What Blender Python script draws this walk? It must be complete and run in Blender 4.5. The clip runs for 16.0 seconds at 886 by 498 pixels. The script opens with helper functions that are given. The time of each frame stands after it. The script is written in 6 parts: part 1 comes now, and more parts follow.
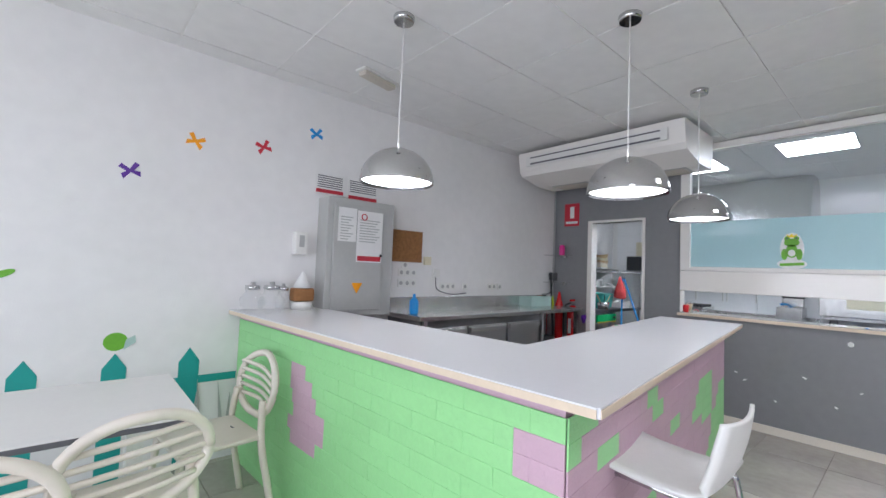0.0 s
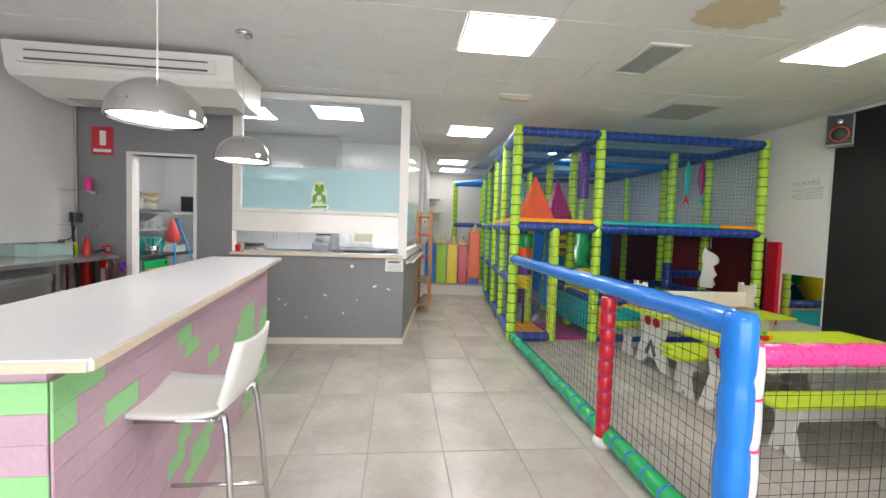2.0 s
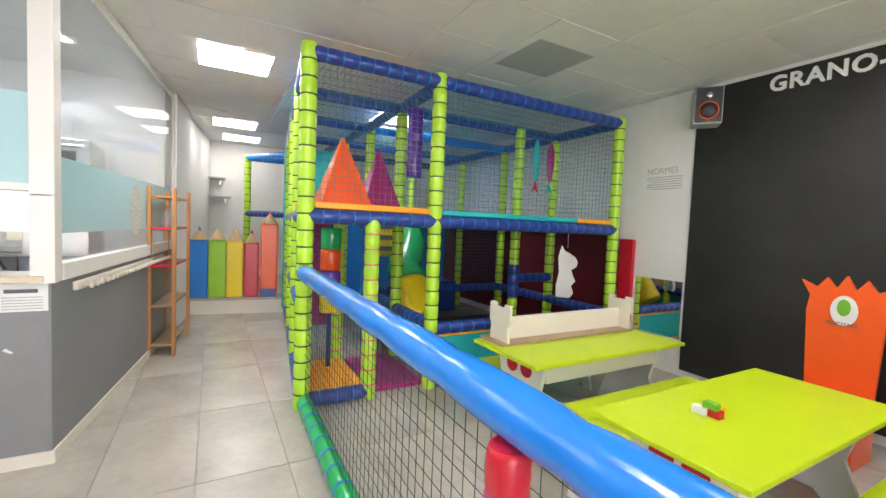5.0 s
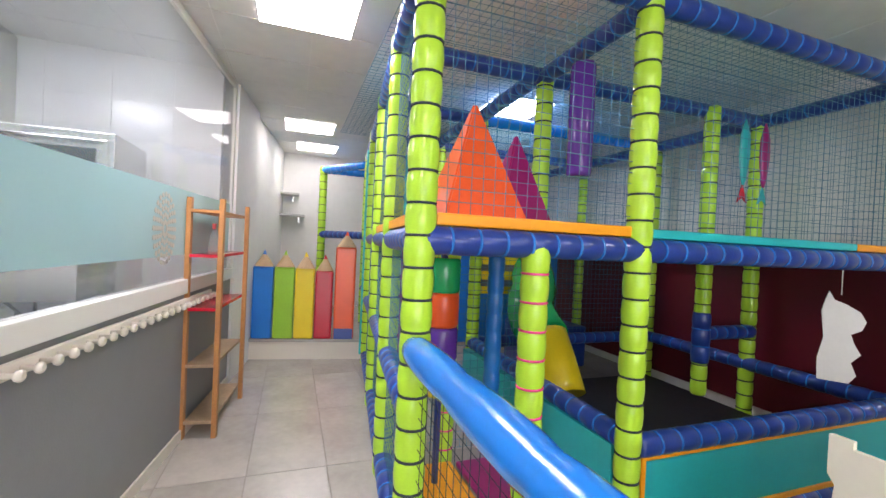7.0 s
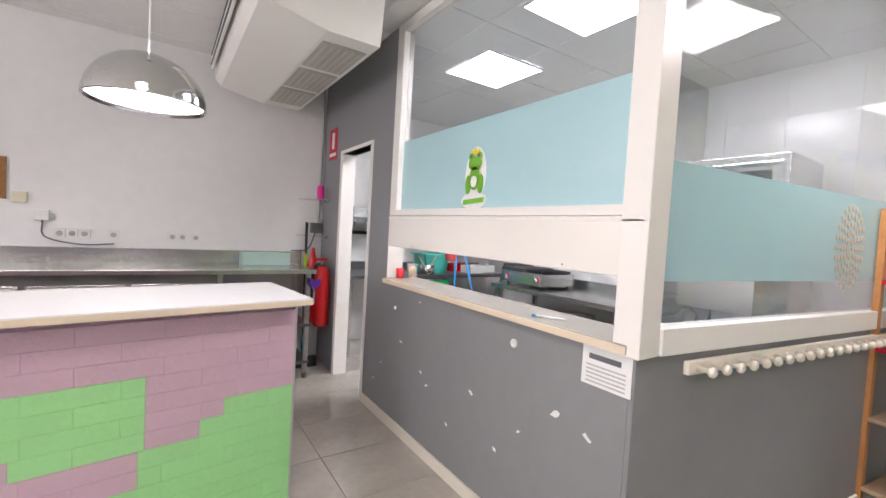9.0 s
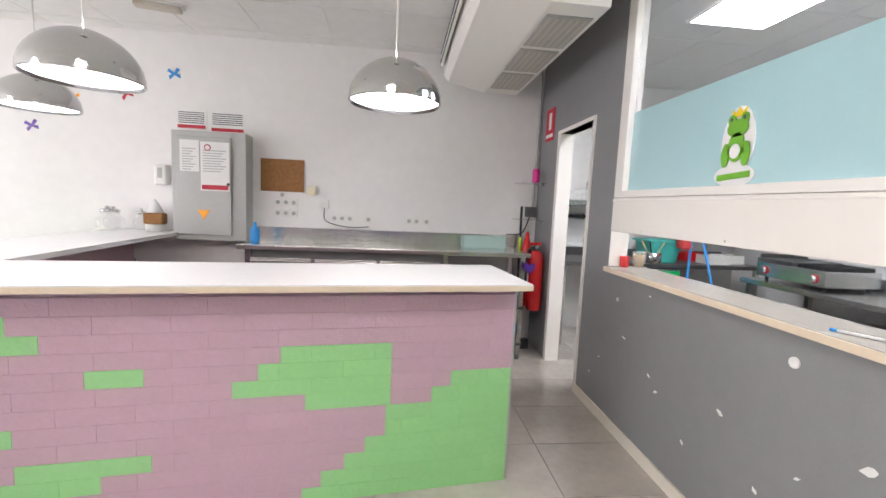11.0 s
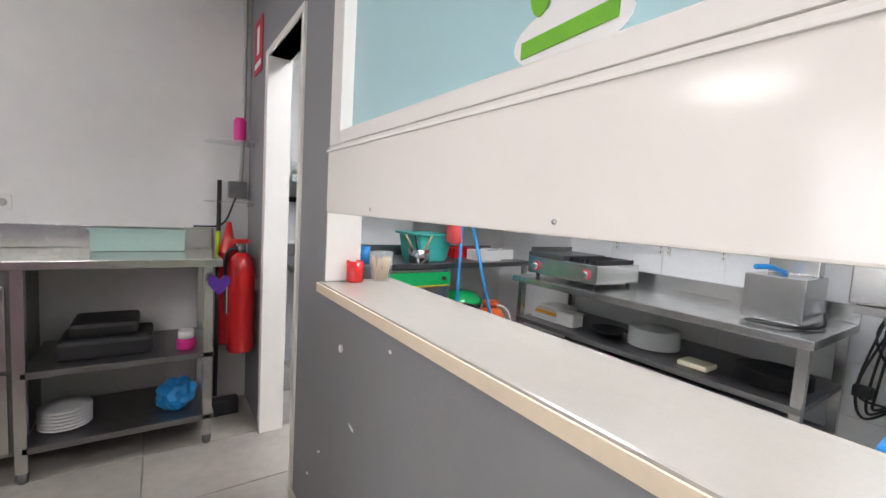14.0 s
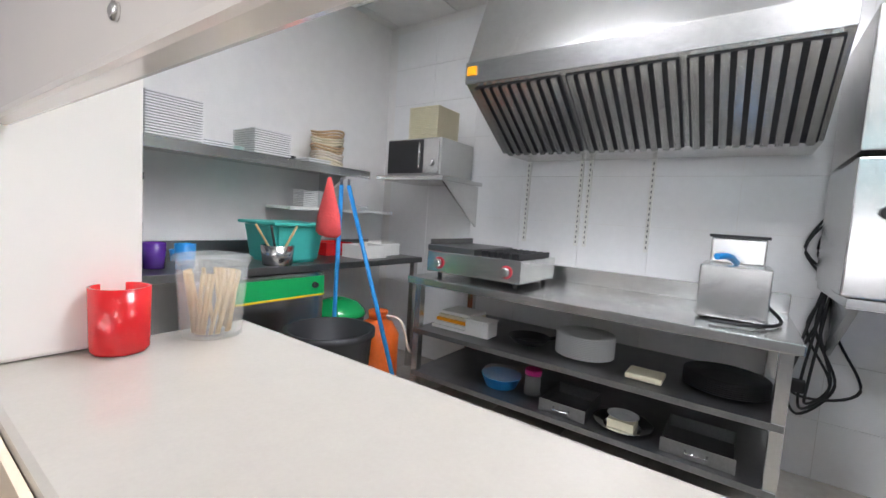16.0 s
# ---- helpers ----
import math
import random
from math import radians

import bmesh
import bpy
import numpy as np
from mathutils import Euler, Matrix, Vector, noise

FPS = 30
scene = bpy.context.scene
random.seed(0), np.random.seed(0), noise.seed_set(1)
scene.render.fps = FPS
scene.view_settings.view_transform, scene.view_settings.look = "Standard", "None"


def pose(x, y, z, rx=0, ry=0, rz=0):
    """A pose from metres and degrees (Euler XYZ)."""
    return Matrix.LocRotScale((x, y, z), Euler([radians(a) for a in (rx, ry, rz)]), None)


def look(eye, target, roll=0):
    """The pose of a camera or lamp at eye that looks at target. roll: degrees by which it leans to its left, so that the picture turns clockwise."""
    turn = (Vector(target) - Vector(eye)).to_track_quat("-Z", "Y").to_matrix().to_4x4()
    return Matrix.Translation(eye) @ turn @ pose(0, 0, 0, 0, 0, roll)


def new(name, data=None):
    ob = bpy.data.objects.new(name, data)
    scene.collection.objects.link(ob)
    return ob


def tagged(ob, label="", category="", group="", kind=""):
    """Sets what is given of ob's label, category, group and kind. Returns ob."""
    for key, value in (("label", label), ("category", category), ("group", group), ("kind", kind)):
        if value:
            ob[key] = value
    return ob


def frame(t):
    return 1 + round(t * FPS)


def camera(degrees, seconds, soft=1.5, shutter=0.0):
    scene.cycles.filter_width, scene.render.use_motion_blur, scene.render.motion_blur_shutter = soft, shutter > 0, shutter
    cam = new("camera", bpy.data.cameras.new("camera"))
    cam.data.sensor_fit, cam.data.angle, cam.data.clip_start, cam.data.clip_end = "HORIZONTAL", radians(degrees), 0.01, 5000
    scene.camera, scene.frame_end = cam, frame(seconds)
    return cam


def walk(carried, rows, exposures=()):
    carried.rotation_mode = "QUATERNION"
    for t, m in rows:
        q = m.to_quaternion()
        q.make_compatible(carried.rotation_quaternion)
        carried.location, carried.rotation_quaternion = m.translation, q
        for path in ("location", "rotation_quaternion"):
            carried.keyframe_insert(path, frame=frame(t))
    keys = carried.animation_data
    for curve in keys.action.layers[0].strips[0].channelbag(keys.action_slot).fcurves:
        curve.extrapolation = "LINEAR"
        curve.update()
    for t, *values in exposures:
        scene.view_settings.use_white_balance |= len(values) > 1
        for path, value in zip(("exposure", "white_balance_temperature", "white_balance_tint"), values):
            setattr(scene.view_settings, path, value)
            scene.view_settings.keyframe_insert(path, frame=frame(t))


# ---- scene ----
cam = camera(93.4, 16.0)

PATH = [
    (0, (0.459, 0.889, 1.358), (1.775, 2.391, 1.458), 2.3),
    (0.5, (0.467, 0.881, 1.35), (2.185, 1.901, 1.419), 2.3),
    (1, (0.469, 0.835, 1.343), (2.39, 1.389, 1.36), 2.0),
    (1.5, (0.466, 0.775, 1.34), (2.462, 0.905, 1.295), 1.9),
    (2, (0.489, 0.756, 1.336), (2.475, 0.54, 1.24), 1.9),
    (2.5, (0.554, 0.745, 1.338), (2.49, 0.26, 1.203), 2.1),
    (3, (0.761, 0.605, 1.339), (2.634, -0.076, 1.18), 2.4),
    (3.5, (1.062, 0.418, 1.373), (2.877, -0.405, 1.204), 2.5),
    (3.7, (1.217, 0.343, 1.368), (3.014, -0.519, 1.203), 2.6),
    (5.8, (3.044, -0.213, 1.364), (4.781, -1.2, 1.273), 2.4),
    (6, (3.217, -0.231, 1.367), (4.965, -1.201, 1.29), 2.5),
    (6.5, (3.621, -0.22, 1.376), (5.416, -1.1, 1.322), 2.6),
    (7, (3.917, -0.196, 1.388), (5.798, -0.877, 1.363), 2.7),
    (7.5, (4.069, -0.16, 1.385), (6.065, -0.293, 1.379), 2.7),
    (8, (4.046, -0.105, 1.367), (5.969, 0.446, 1.374), 2.6),
    (8.5, (3.982, -0.095, 1.371), (5.579, 1.108, 1.336), 3.3),
    (9, (3.924, -0.097, 1.364), (5.037, 1.563, 1.282), 3.3),
    (9.5, (3.888, -0.099, 1.38), (4.51, 1.796, 1.236), 2.7),
    (10, (3.879, -0.088, 1.379), (4.088, 1.892, 1.186), 2.5),
    (12.5, (4.168, 0.43, 1.339), (4.389, 2.404, 1.103), 2.8),
    (13, (4.385, 0.657, 1.359), (4.965, 2.559, 1.142), 2.8),
    (13.5, (4.567, 0.959, 1.322), (5.452, 2.743, 1.141), 2.9),
    (14, (4.78, 1.214, 1.267), (5.907, 2.857, 1.095), 3.5),
    (14.5, (5.001, 1.386, 1.21), (6.27, 2.924, 1.049), 3.4),
    (15.5, (5.126, 1.785, 1.177), (6.636, 3.087, 1.025), 3.4),
    (16, (5.161, 1.979, 1.188), (6.785, 3.136, 1.031), 3.7),
]
walk(cam, [(t, look(eye, target, roll)) for t, eye, target, roll in PATH],
     exposures=[(0, -0.42, 5850, 14), (1, -0.25, 6200, 14), (2.5, -0.02, 6500, 12), (3.7, 0.1, 6500, 12), (6, 0.34, 6500, 14), (7, 0.26, 6300, 18), (8, 0.14, 6500, 20), (10, 0.16, 6550, 18), (13, 0.12, 6350, 14), (14.5, 0.06, 6450, 16), (16, 0.08, 6350, 16)])

# ---- world ----
world = bpy.data.worlds.new("World")
scene.world = world
world.use_nodes = True
sky = world.node_tree.nodes.new("ShaderNodeTexSky")
sky.sky_type, sky.sun_disc, sky.sun_elevation, sky.sun_rotation = "NISHITA", False, radians(40), radians(120)
world.node_tree.links.new(sky.outputs[0], world.node_tree.nodes["Background"].inputs[0])
world.node_tree.nodes["Background"].inputs[1].default_value = 0.1
# added fill lamp at an assumed, unseen entrance behind the start
fill = bpy.data.lights.new("unseen_entrance_fill", "AREA")
fill.shape, fill.size, fill.size_y, fill.energy, fill.color = "RECTANGLE", 6.3, 2.3, 200, (0.96, 0.97, 1.0)
new("unseen_entrance_fill", fill).matrix_basis = look((-2.25, 0.05, 1.25), (2, 0.05, 1.25))

# ---- materials ----
def mat(name, col, rough=0.5, metal=0.0, vary=0.06, scale=6.0, bump=0.0, bscale=60.0, emit=0.0, alpha=1.0, trans=0.0, rnd=0.0, coat=0.0, fine=1.0):
    m = bpy.data.materials.new(name)
    m.use_nodes = True
    n, l = m.node_tree.nodes, m.node_tree.links
    b = n["Principled BSDF"]
    b.inputs["Roughness"].default_value = rough
    b.inputs["Metallic"].default_value = metal
    b.inputs["Alpha"].default_value = alpha
    b.inputs["Transmission Weight"].default_value = trans
    b.inputs["Coat Weight"].default_value = coat
    b.inputs["Coat Roughness"].default_value = 0.12
    tc = n.new("ShaderNodeTexCoord")
    t1 = n.new("ShaderNodeTexNoise")
    t1.inputs["Scale"].default_value, t1.inputs["Detail"].default_value = scale, 5
    t2 = n.new("ShaderNodeTexNoise")
    t2.inputs["Scale"].default_value, t2.inputs["Detail"].default_value = scale * 9, 3
    at = tc.outputs["Object"]
    if rnd:
        own = n.new("ShaderNodeObjectInfo")
        sh = n.new("ShaderNodeVectorMath")
        sh.operation = "MULTIPLY_ADD"
        sh.inputs[1].default_value = (37.0, 53.0, 71.0)
        l.new(own.outputs["Random"], sh.inputs[0])
        l.new(at, sh.inputs[2])
        at = sh.outputs[0]
    l.new(at, t1.inputs["Vector"])
    l.new(at, t2.inputs["Vector"])
    ad = n.new("ShaderNodeMath")
    ad.operation = "ADD"
    fg = n.new("ShaderNodeMapRange")
    fg.inputs["To Min"].default_value, fg.inputs["To Max"].default_value = 0.5 - fine / 2, 0.5 + fine / 2
    l.new(t2.outputs["Fac"], fg.inputs["Value"])
    l.new(t1.outputs["Fac"], ad.inputs[0])
    l.new(fg.outputs[0], ad.inputs[1])
    last = ad.outputs[0]
    if rnd:
        oi = n.new("ShaderNodeObjectInfo")
        ml = n.new("ShaderNodeMath")
        ml.operation = "MULTIPLY_ADD"
        ml.inputs[1].default_value = rnd
        l.new(oi.outputs["Random"], ml.inputs[0])
        l.new(last, ml.inputs[2])
        last = ml.outputs[0]
    mr = n.new("ShaderNodeMapRange")
    mr.inputs["From Min"].default_value, mr.inputs["From Max"].default_value = 0.6, 1.4 + rnd
    mr.inputs["To Min"].default_value, mr.inputs["To Max"].default_value = 1 - vary, 1 + vary
    l.new(last, mr.inputs["Value"])
    mx = n.new("ShaderNodeMix")
    mx.data_type, mx.blend_type = "RGBA", "MULTIPLY"
    mx.inputs["Factor"].default_value = 1.0
    mx.inputs["A"].default_value = (*col, 1)
    l.new(mr.outputs[0], mx.inputs["B"])
    l.new(mx.outputs["Result"], b.inputs["Base Color"])
    rr = n.new("ShaderNodeMapRange")
    rr.inputs["To Min"].default_value, rr.inputs["To Max"].default_value = max(0.02, rough * 0.85), min(1, rough * 1.15)
    l.new(t2.outputs["Fac"], rr.inputs["Value"])
    l.new(rr.outputs[0], b.inputs["Roughness"])
    if bump:
        bn = n.new("ShaderNodeTexNoise")
        bn.inputs["Scale"].default_value, bn.inputs["Detail"].default_value = bscale, 4
        l.new(tc.outputs["Object"], bn.inputs["Vector"])
        bp = n.new("ShaderNodeBump")
        bp.inputs["Strength"].default_value, bp.inputs["Distance"].default_value = bump, 0.01
        l.new(bn.outputs["Fac"], bp.inputs["Height"])
        l.new(bp.outputs[0], b.inputs["Normal"])
    if emit:
        b.inputs["Emission Color"].default_value = (*col, 1)
        b.inputs["Emission Strength"].default_value = emit
    return m


M = dict(
    wall=mat("white_wall_paint", (0.80, 0.785, 0.765), 0.75, vary=0.04, scale=1.2, bump=0.12, bscale=120),
    grey=mat("grey_wall_paint", (0.245, 0.245, 0.25), 0.5, vary=0.07, scale=1.5, bump=0.1, bscale=90),
    ceil=mat("ceiling_board", (0.80, 0.79, 0.765), 0.85, vary=0.05, scale=1.0, bump=0.25, bscale=160),
    grid=mat("ceiling_joint", (0.82, 0.81, 0.78), 0.6, vary=0.02),
    tile=mat("stone_floor_tile", (0.47, 0.435, 0.385), 0.25, vary=0.34, scale=2.2, fine=0.3, bump=0.03, bscale=30, rnd=0.12),
    grout=mat("floor_grout", (0.34, 0.31, 0.27), 0.9),
    green=mat("pale_green_brick_paint", (0.33, 0.70, 0.29), 0.5, vary=0.06, scale=5, bump=0.4, bscale=55, rnd=0.3),
    pink=mat("mauve_brick_paint", (0.58, 0.395, 0.47), 0.5, vary=0.06, scale=5, bump=0.4, bscale=55, rnd=0.3),
    quartz=mat("white_quartz_worktop", (0.80, 0.80, 0.81), 0.2, vary=0.02, scale=40),
    edge=mat("cream_worktop_edge", (0.72, 0.60, 0.45), 0.45, vary=0.05),
    # pale sill coloured darker to offset strong light from the kitchen panels
    sillstone=mat("darkened_sill_stone", (0.40, 0.37, 0.33), 0.14, vary=0.03, scale=30),
    alu=mat("white_lacquered_aluminium", (0.82, 0.79, 0.74), 0.35, vary=0.015, scale=2),
    shutter=mat("cream_gloss_panel", (0.84, 0.80, 0.74), 0.13, vary=0.015, scale=2, coat=0.5),
    steel=mat("brushed_stainless_steel", (0.66, 0.655, 0.64), 0.25, 1.0, vary=0.1, scale=8, bump=0.04, bscale=200),
    dsteel=mat("dark_steel", (0.25, 0.25, 0.25), 0.42, 1.0, vary=0.15, scale=9),
    chrome=mat("polished_chrome", (0.62, 0.62, 0.62), 0.1, 1.0, vary=0.03),
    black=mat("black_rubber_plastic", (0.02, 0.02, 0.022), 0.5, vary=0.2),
    board=mat("chalkboard_paint", (0.018, 0.017, 0.016), 0.5, vary=0.95, scale=1.6, fine=0.3, bump=0.05),
    lime=mat("lime_vinyl", (0.46, 0.76, 0.04), 0.3, vary=0.06, scale=12, coat=0.2),
    navy=mat("navy_vinyl", (0.018, 0.05, 0.27), 0.3, vary=0.15, scale=12, coat=0.25),
    blue=mat("bright_blue_vinyl", (0.01, 0.23, 0.80), 0.22, vary=0.06, scale=14, bump=0.15, bscale=25, coat=0.3),
    emerald=mat("emerald_vinyl", (0.01, 0.42, 0.12), 0.25, vary=0.06, scale=14, coat=0.3),
    red=mat("red_vinyl", (0.58, 0.012, 0.03), 0.25, vary=0.06, scale=14, coat=0.3),
    hotpink=mat("hot_pink_vinyl", (0.85, 0.06, 0.29), 0.28, vary=0.05, coat=0.2),
    orange=mat("orange_vinyl", (0.90, 0.11, 0.015), 0.3, vary=0.05, scale=9, coat=0.2),
    amber=mat("amber_vinyl", (0.92, 0.37, 0.01), 0.35, vary=0.06),
    yellow=mat("yellow_vinyl", (0.85, 0.63, 0.01), 0.3, vary=0.05, coat=0.2),
    purple=mat("purple_vinyl", (0.11, 0.03, 0.30), 0.22, vary=0.08, coat=0.3),
    plum=mat("magenta_vinyl", (0.36, 0.015, 0.16), 0.3, vary=0.06),
    teal=mat("turquoise_vinyl", (0.02, 0.46, 0.47), 0.35, vary=0.06),
    tealpaint=mat("teal_wall_paint", (0.02, 0.33, 0.29), 0.7, vary=0.05),
    maroon=mat("maroon_padded_wall", (0.13, 0.006, 0.018), 0.45, vary=0.12, scale=3),
    bluepad=mat("blue_vinyl_pad", (0.015, 0.19, 0.62), 0.3, vary=0.08, bump=0.2, bscale=14, coat=0.2),
    greenpad=mat("apple_green_vinyl_pad", (0.33, 0.60, 0.04), 0.3, vary=0.08, bump=0.2, bscale=14, coat=0.2),
    net=mat("blue_grey_net_cord", (0.08, 0.23, 0.33), 0.8),
    dnet=mat("dark_net_cord", (0.025, 0.035, 0.05), 0.8),
    wood=mat("orange_pine", (0.50, 0.22, 0.07), 0.45, vary=0.2, scale=7, bump=0.1),
    palewood=mat("bare_pine_tip", (0.55, 0.38, 0.21), 0.6, vary=0.15, scale=10),
    board_wood=mat("worn_pine_board", (0.40, 0.28, 0.17), 0.6, vary=0.2, scale=5),
    cork=mat("cork_board", (0.30, 0.14, 0.05), 0.9, vary=0.3, scale=40, bump=0.3, bscale=150),
    white=mat("white_plastic", (0.78, 0.77, 0.73), 0.35, vary=0.03),
    cream=mat("cream_plastic", (0.76, 0.70, 0.60), 0.38, vary=0.03),
    paper=mat("white_paper", (0.80, 0.79, 0.77), 0.7, vary=0.03),
    ink=mat("grey_print", (0.12, 0.12, 0.13), 0.7),
    redprint=mat("red_print", (0.55, 0.03, 0.05), 0.6),
    cabinet=mat("grey_metal_cabinet", (0.44, 0.44, 0.42), 0.45, vary=0.05, scale=3),
    limetop=mat("lime_laminate", (0.52, 0.68, 0.01), 0.35, vary=0.04, scale=4),
    pot=mat("glossy_red_paint", (0.60, 0.012, 0.015), 0.22, vary=0.05, coat=0.3),
    porcelain=mat("white_porcelain", (0.80, 0.80, 0.79), 0.18, vary=0.02),
    kt=mat("white_wall_tile", (0.86, 0.86, 0.86), 0.16, vary=0.03, scale=3, rnd=0.1),
    mint=mat("mint_plastic", (0.06, 0.50, 0.44), 0.4, vary=0.05),
    palemint=mat("pale_mint_plastic", (0.40, 0.55, 0.50), 0.4, vary=0.05),
    sky=mat("blue_plastic", (0.02, 0.27, 0.66), 0.35, vary=0.05),
    coral=mat("coral_cloth", (0.85, 0.10, 0.10), 0.85, vary=0.1, scale=20, bump=0.3),
    gas=mat("orange_gas_bottle_paint", (0.72, 0.13, 0.02), 0.4, vary=0.12, scale=8),
    bone=mat("bone_tray", (0.72, 0.66, 0.48), 0.45, vary=0.05),
    leaf=mat("leaf_green_paint", (0.16, 0.44, 0.03), 0.5, vary=0.1),
    led=mat("lit_led_diffuser", (1.0, 0.96, 0.95), 0.5, emit=25.0),
    led_kitchen=mat("cool_lit_led_diffuser", (0.93, 0.97, 1.0), 0.5, emit=33.0),
    # far panels set weaker so the corridor's end wall stays less bright
    led_dim=mat("weakened_led_diffuser", (1.0, 0.95, 0.90), 0.5, emit=9.0),
    bulb=mat("lit_pendant_diffuser", (1.0, 0.97, 0.93), 0.5, emit=9.0),
    rubber_grey=mat("grey_mat", (0.09, 0.09, 0.09), 0.6, vary=0.15),
    stick=mat("wooden_sticks", (0.62, 0.43, 0.20), 0.6, vary=0.15),
    mirror=mat("mirror", (0.8, 0.8, 0.8), 0.02, 1.0, vary=0.0),
    fluo=mat("unlit_diffuser", (0.55, 0.50, 0.42), 0.4, vary=0.05),
    stain=mat("water_stained_board", (0.62, 0.52, 0.36), 0.85, vary=0.08),
    magcloth=mat("pink_plastic", (0.75, 0.03, 0.28), 0.4, vary=0.05),
)


def glass_mat(name, col, rough, alpha):
    m = mat(name, col, rough, alpha=alpha, vary=0.02)
    return m


# grey tint added to the panes to dim the kitchen behind them
M["glass"] = glass_mat("dimming_tint_glass", (0.28, 0.32, 0.33), 0.03, 0.24)
M["frost"] = glass_mat("frosted_glass_film", (0.40, 0.58, 0.60), 0.32, 0.86)
M["clearp"] = glass_mat("clear_plastic", (0.8, 0.82, 0.8), 0.12, 0.18)


# ---- mesh helpers ----
def bm_new():
    return bmesh.new()


def box(bm, x0, y0, z0, x1, y1, z1, bev=0.0):
    r = bmesh.ops.create_cube(bm, size=1.0)
    vs = r["verts"]
    for v in vs:
        v.co = Vector(((x0 + x1) / 2 + v.co.x * (x1 - x0), (y0 + y1) / 2 + v.co.y * (y1 - y0), (z0 + z1) / 2 + v.co.z * (z1 - z0)))
    if bev:
        es = list({e for v in vs for e in v.link_edges})
        bmesh.ops.bevel(bm, geom=es, offset=bev, segments=2, profile=0.6, affect="EDGES")
    return bm


def lathe(bm, prof, seg=16, m=None, cap=True):
    """Rings of (radius, height) round z, moved by the matrix m."""
    m = m or Matrix.Identity(4)
    rings = []
    for r, z in prof:
        rings.append([bm.verts.new(m @ Vector((r * math.cos(2 * math.pi * i / seg), r * math.sin(2 * math.pi * i / seg), z))) for i in range(seg)])
    for a, b in zip(rings, rings[1:]):
        for i in range(seg):
            f = bm.faces.new((a[i], a[(i + 1) % seg], b[(i + 1) % seg], b[i]))
            f.smooth = True
    if cap:
        for ring, flip in ((rings[0], True), (rings[-1], False)):
            bm.faces.new(ring[::-1] if flip else ring)
    return bm


def along(p0, p1):
    p0, p1 = Vector(p0), Vector(p1)
    d = p1 - p0
    return Matrix.Translation(p0) @ d.to_track_quat("Z", "Y").to_matrix().to_4x4(), d.length


def rod(bm, p0, p1, r, seg=10):
    m, n = along(p0, p1)
    return lathe(bm, [(r, 0), (r, n)], seg, m)


def sleeve(bm, p0, p1, r, pitch=0.12, seg=14):
    """A foam-sleeved pole: bulges between ties."""
    m, n = along(p0, p1)
    k = max(1, round(n / pitch))
    prof = []
    for i in range(k):
        a = n * i / k
        h = n / k
        prof += [(r * 0.88, a), (r * 0.985, a + h * 0.14), (r * 1.03, a + h * 0.5), (r * 0.985, a + h * 0.86)]
    prof.append((r * 0.88, n))
    return lathe(bm, prof, seg, m)


def ties(bm, p0, p1, r, pitch=0.12, seg=12):
    m, n = along(p0, p1)
    k = max(1, round(n / pitch))
    for i in range(1, k):
        a = n * i / k
        lathe(bm, [(r * 0.9, a - 0.005), (r * 1.0, a - 0.004), (r * 1.0, a + 0.004), (r * 0.9, a + 0.005)], seg, m, cap=False)
    return bm


def tube(bm, pts, r, seg=8):
    pts = [Vector(p) for p in pts]
    rings = []
    for i, p in enumerate(pts):
        d = (pts[min(i + 1, len(pts) - 1)] - pts[max(i - 1, 0)]).normalized()
        q = d.to_track_quat("Z", "Y").to_matrix()
        rings.append([bm.verts.new(p + q @ Vector((r * math.cos(2 * math.pi * j / seg), r * math.sin(2 * math.pi * j / seg), 0))) for j in range(seg)])
    for a, b in zip(rings, rings[1:]):
        for j in range(seg):
            f = bm.faces.new((a[j], a[(j + 1) % seg], b[(j + 1) % seg], b[j]))
            f.smooth = True
    bm.faces.new(rings[0][::-1])
    bm.faces.new(rings[-1])
    return bm


def curve_pts(keys, n=8):
    """Catmull-Rom points through keys."""
    k = [Vector(p) for p in keys]
    k = [k[0] * 2 - k[1]] + k + [k[-1] * 2 - k[-2]]
    out = []
    for i in range(1, len(k) - 2):
        for j in range(n):
            t = j / n
            out.append(0.5 * (2 * k[i] + (k[i + 1] - k[i - 1]) * t + (2 * k[i - 1] - 5 * k[i] + 4 * k[i + 1] - k[i + 2]) * t * t + (3 * k[i] - k[i - 1] - 3 * k[i + 1] + k[i + 2]) * t ** 3))
    out.append(k[-2])
    return out


def prism(bm, pts, depth, m):
    """An outline in the local xy plane, depth thick, moved by m."""
    a = [bm.verts.new(m @ Vector((x, y, 0))) for x, y in pts]
    b = [bm.verts.new(m @ Vector((x, y, depth))) for x, y in pts]
    bm.faces.new(a[::-1])
    bm.faces.new(b)
    for i in range(len(pts)):
        j = (i + 1) % len(pts)
        bm.faces.new((a[i], a[j], b[j], b[i]))
    return bm


def oval(rx, ry, n=24, cx=0, cy=0):
    return [(cx + rx * math.cos(2 * math.pi * i / n), cy + ry * math.sin(2 * math.pi * i / n)) for i in range(n)]


def part(name, bm, material, parent=None, label="", loc=None):
    bmesh.ops.recalc_face_normals(bm, faces=bm.faces[:])
    me = bpy.data.meshes.new(name)
    bm.to_mesh(me)
    bm.free()
    me.materials.append(M[material])
    ob = new(name, me)
    if parent is not None:
        ob.parent = parent
    if label:
        ob["label"] = label
    return ob


def thing(name, label, category, group="", at=(0, 0, 0), rz=0):
    e = new(name)
    e.matrix_basis = pose(*at, 0, 0, rz)
    return tagged(e, label, category, group)


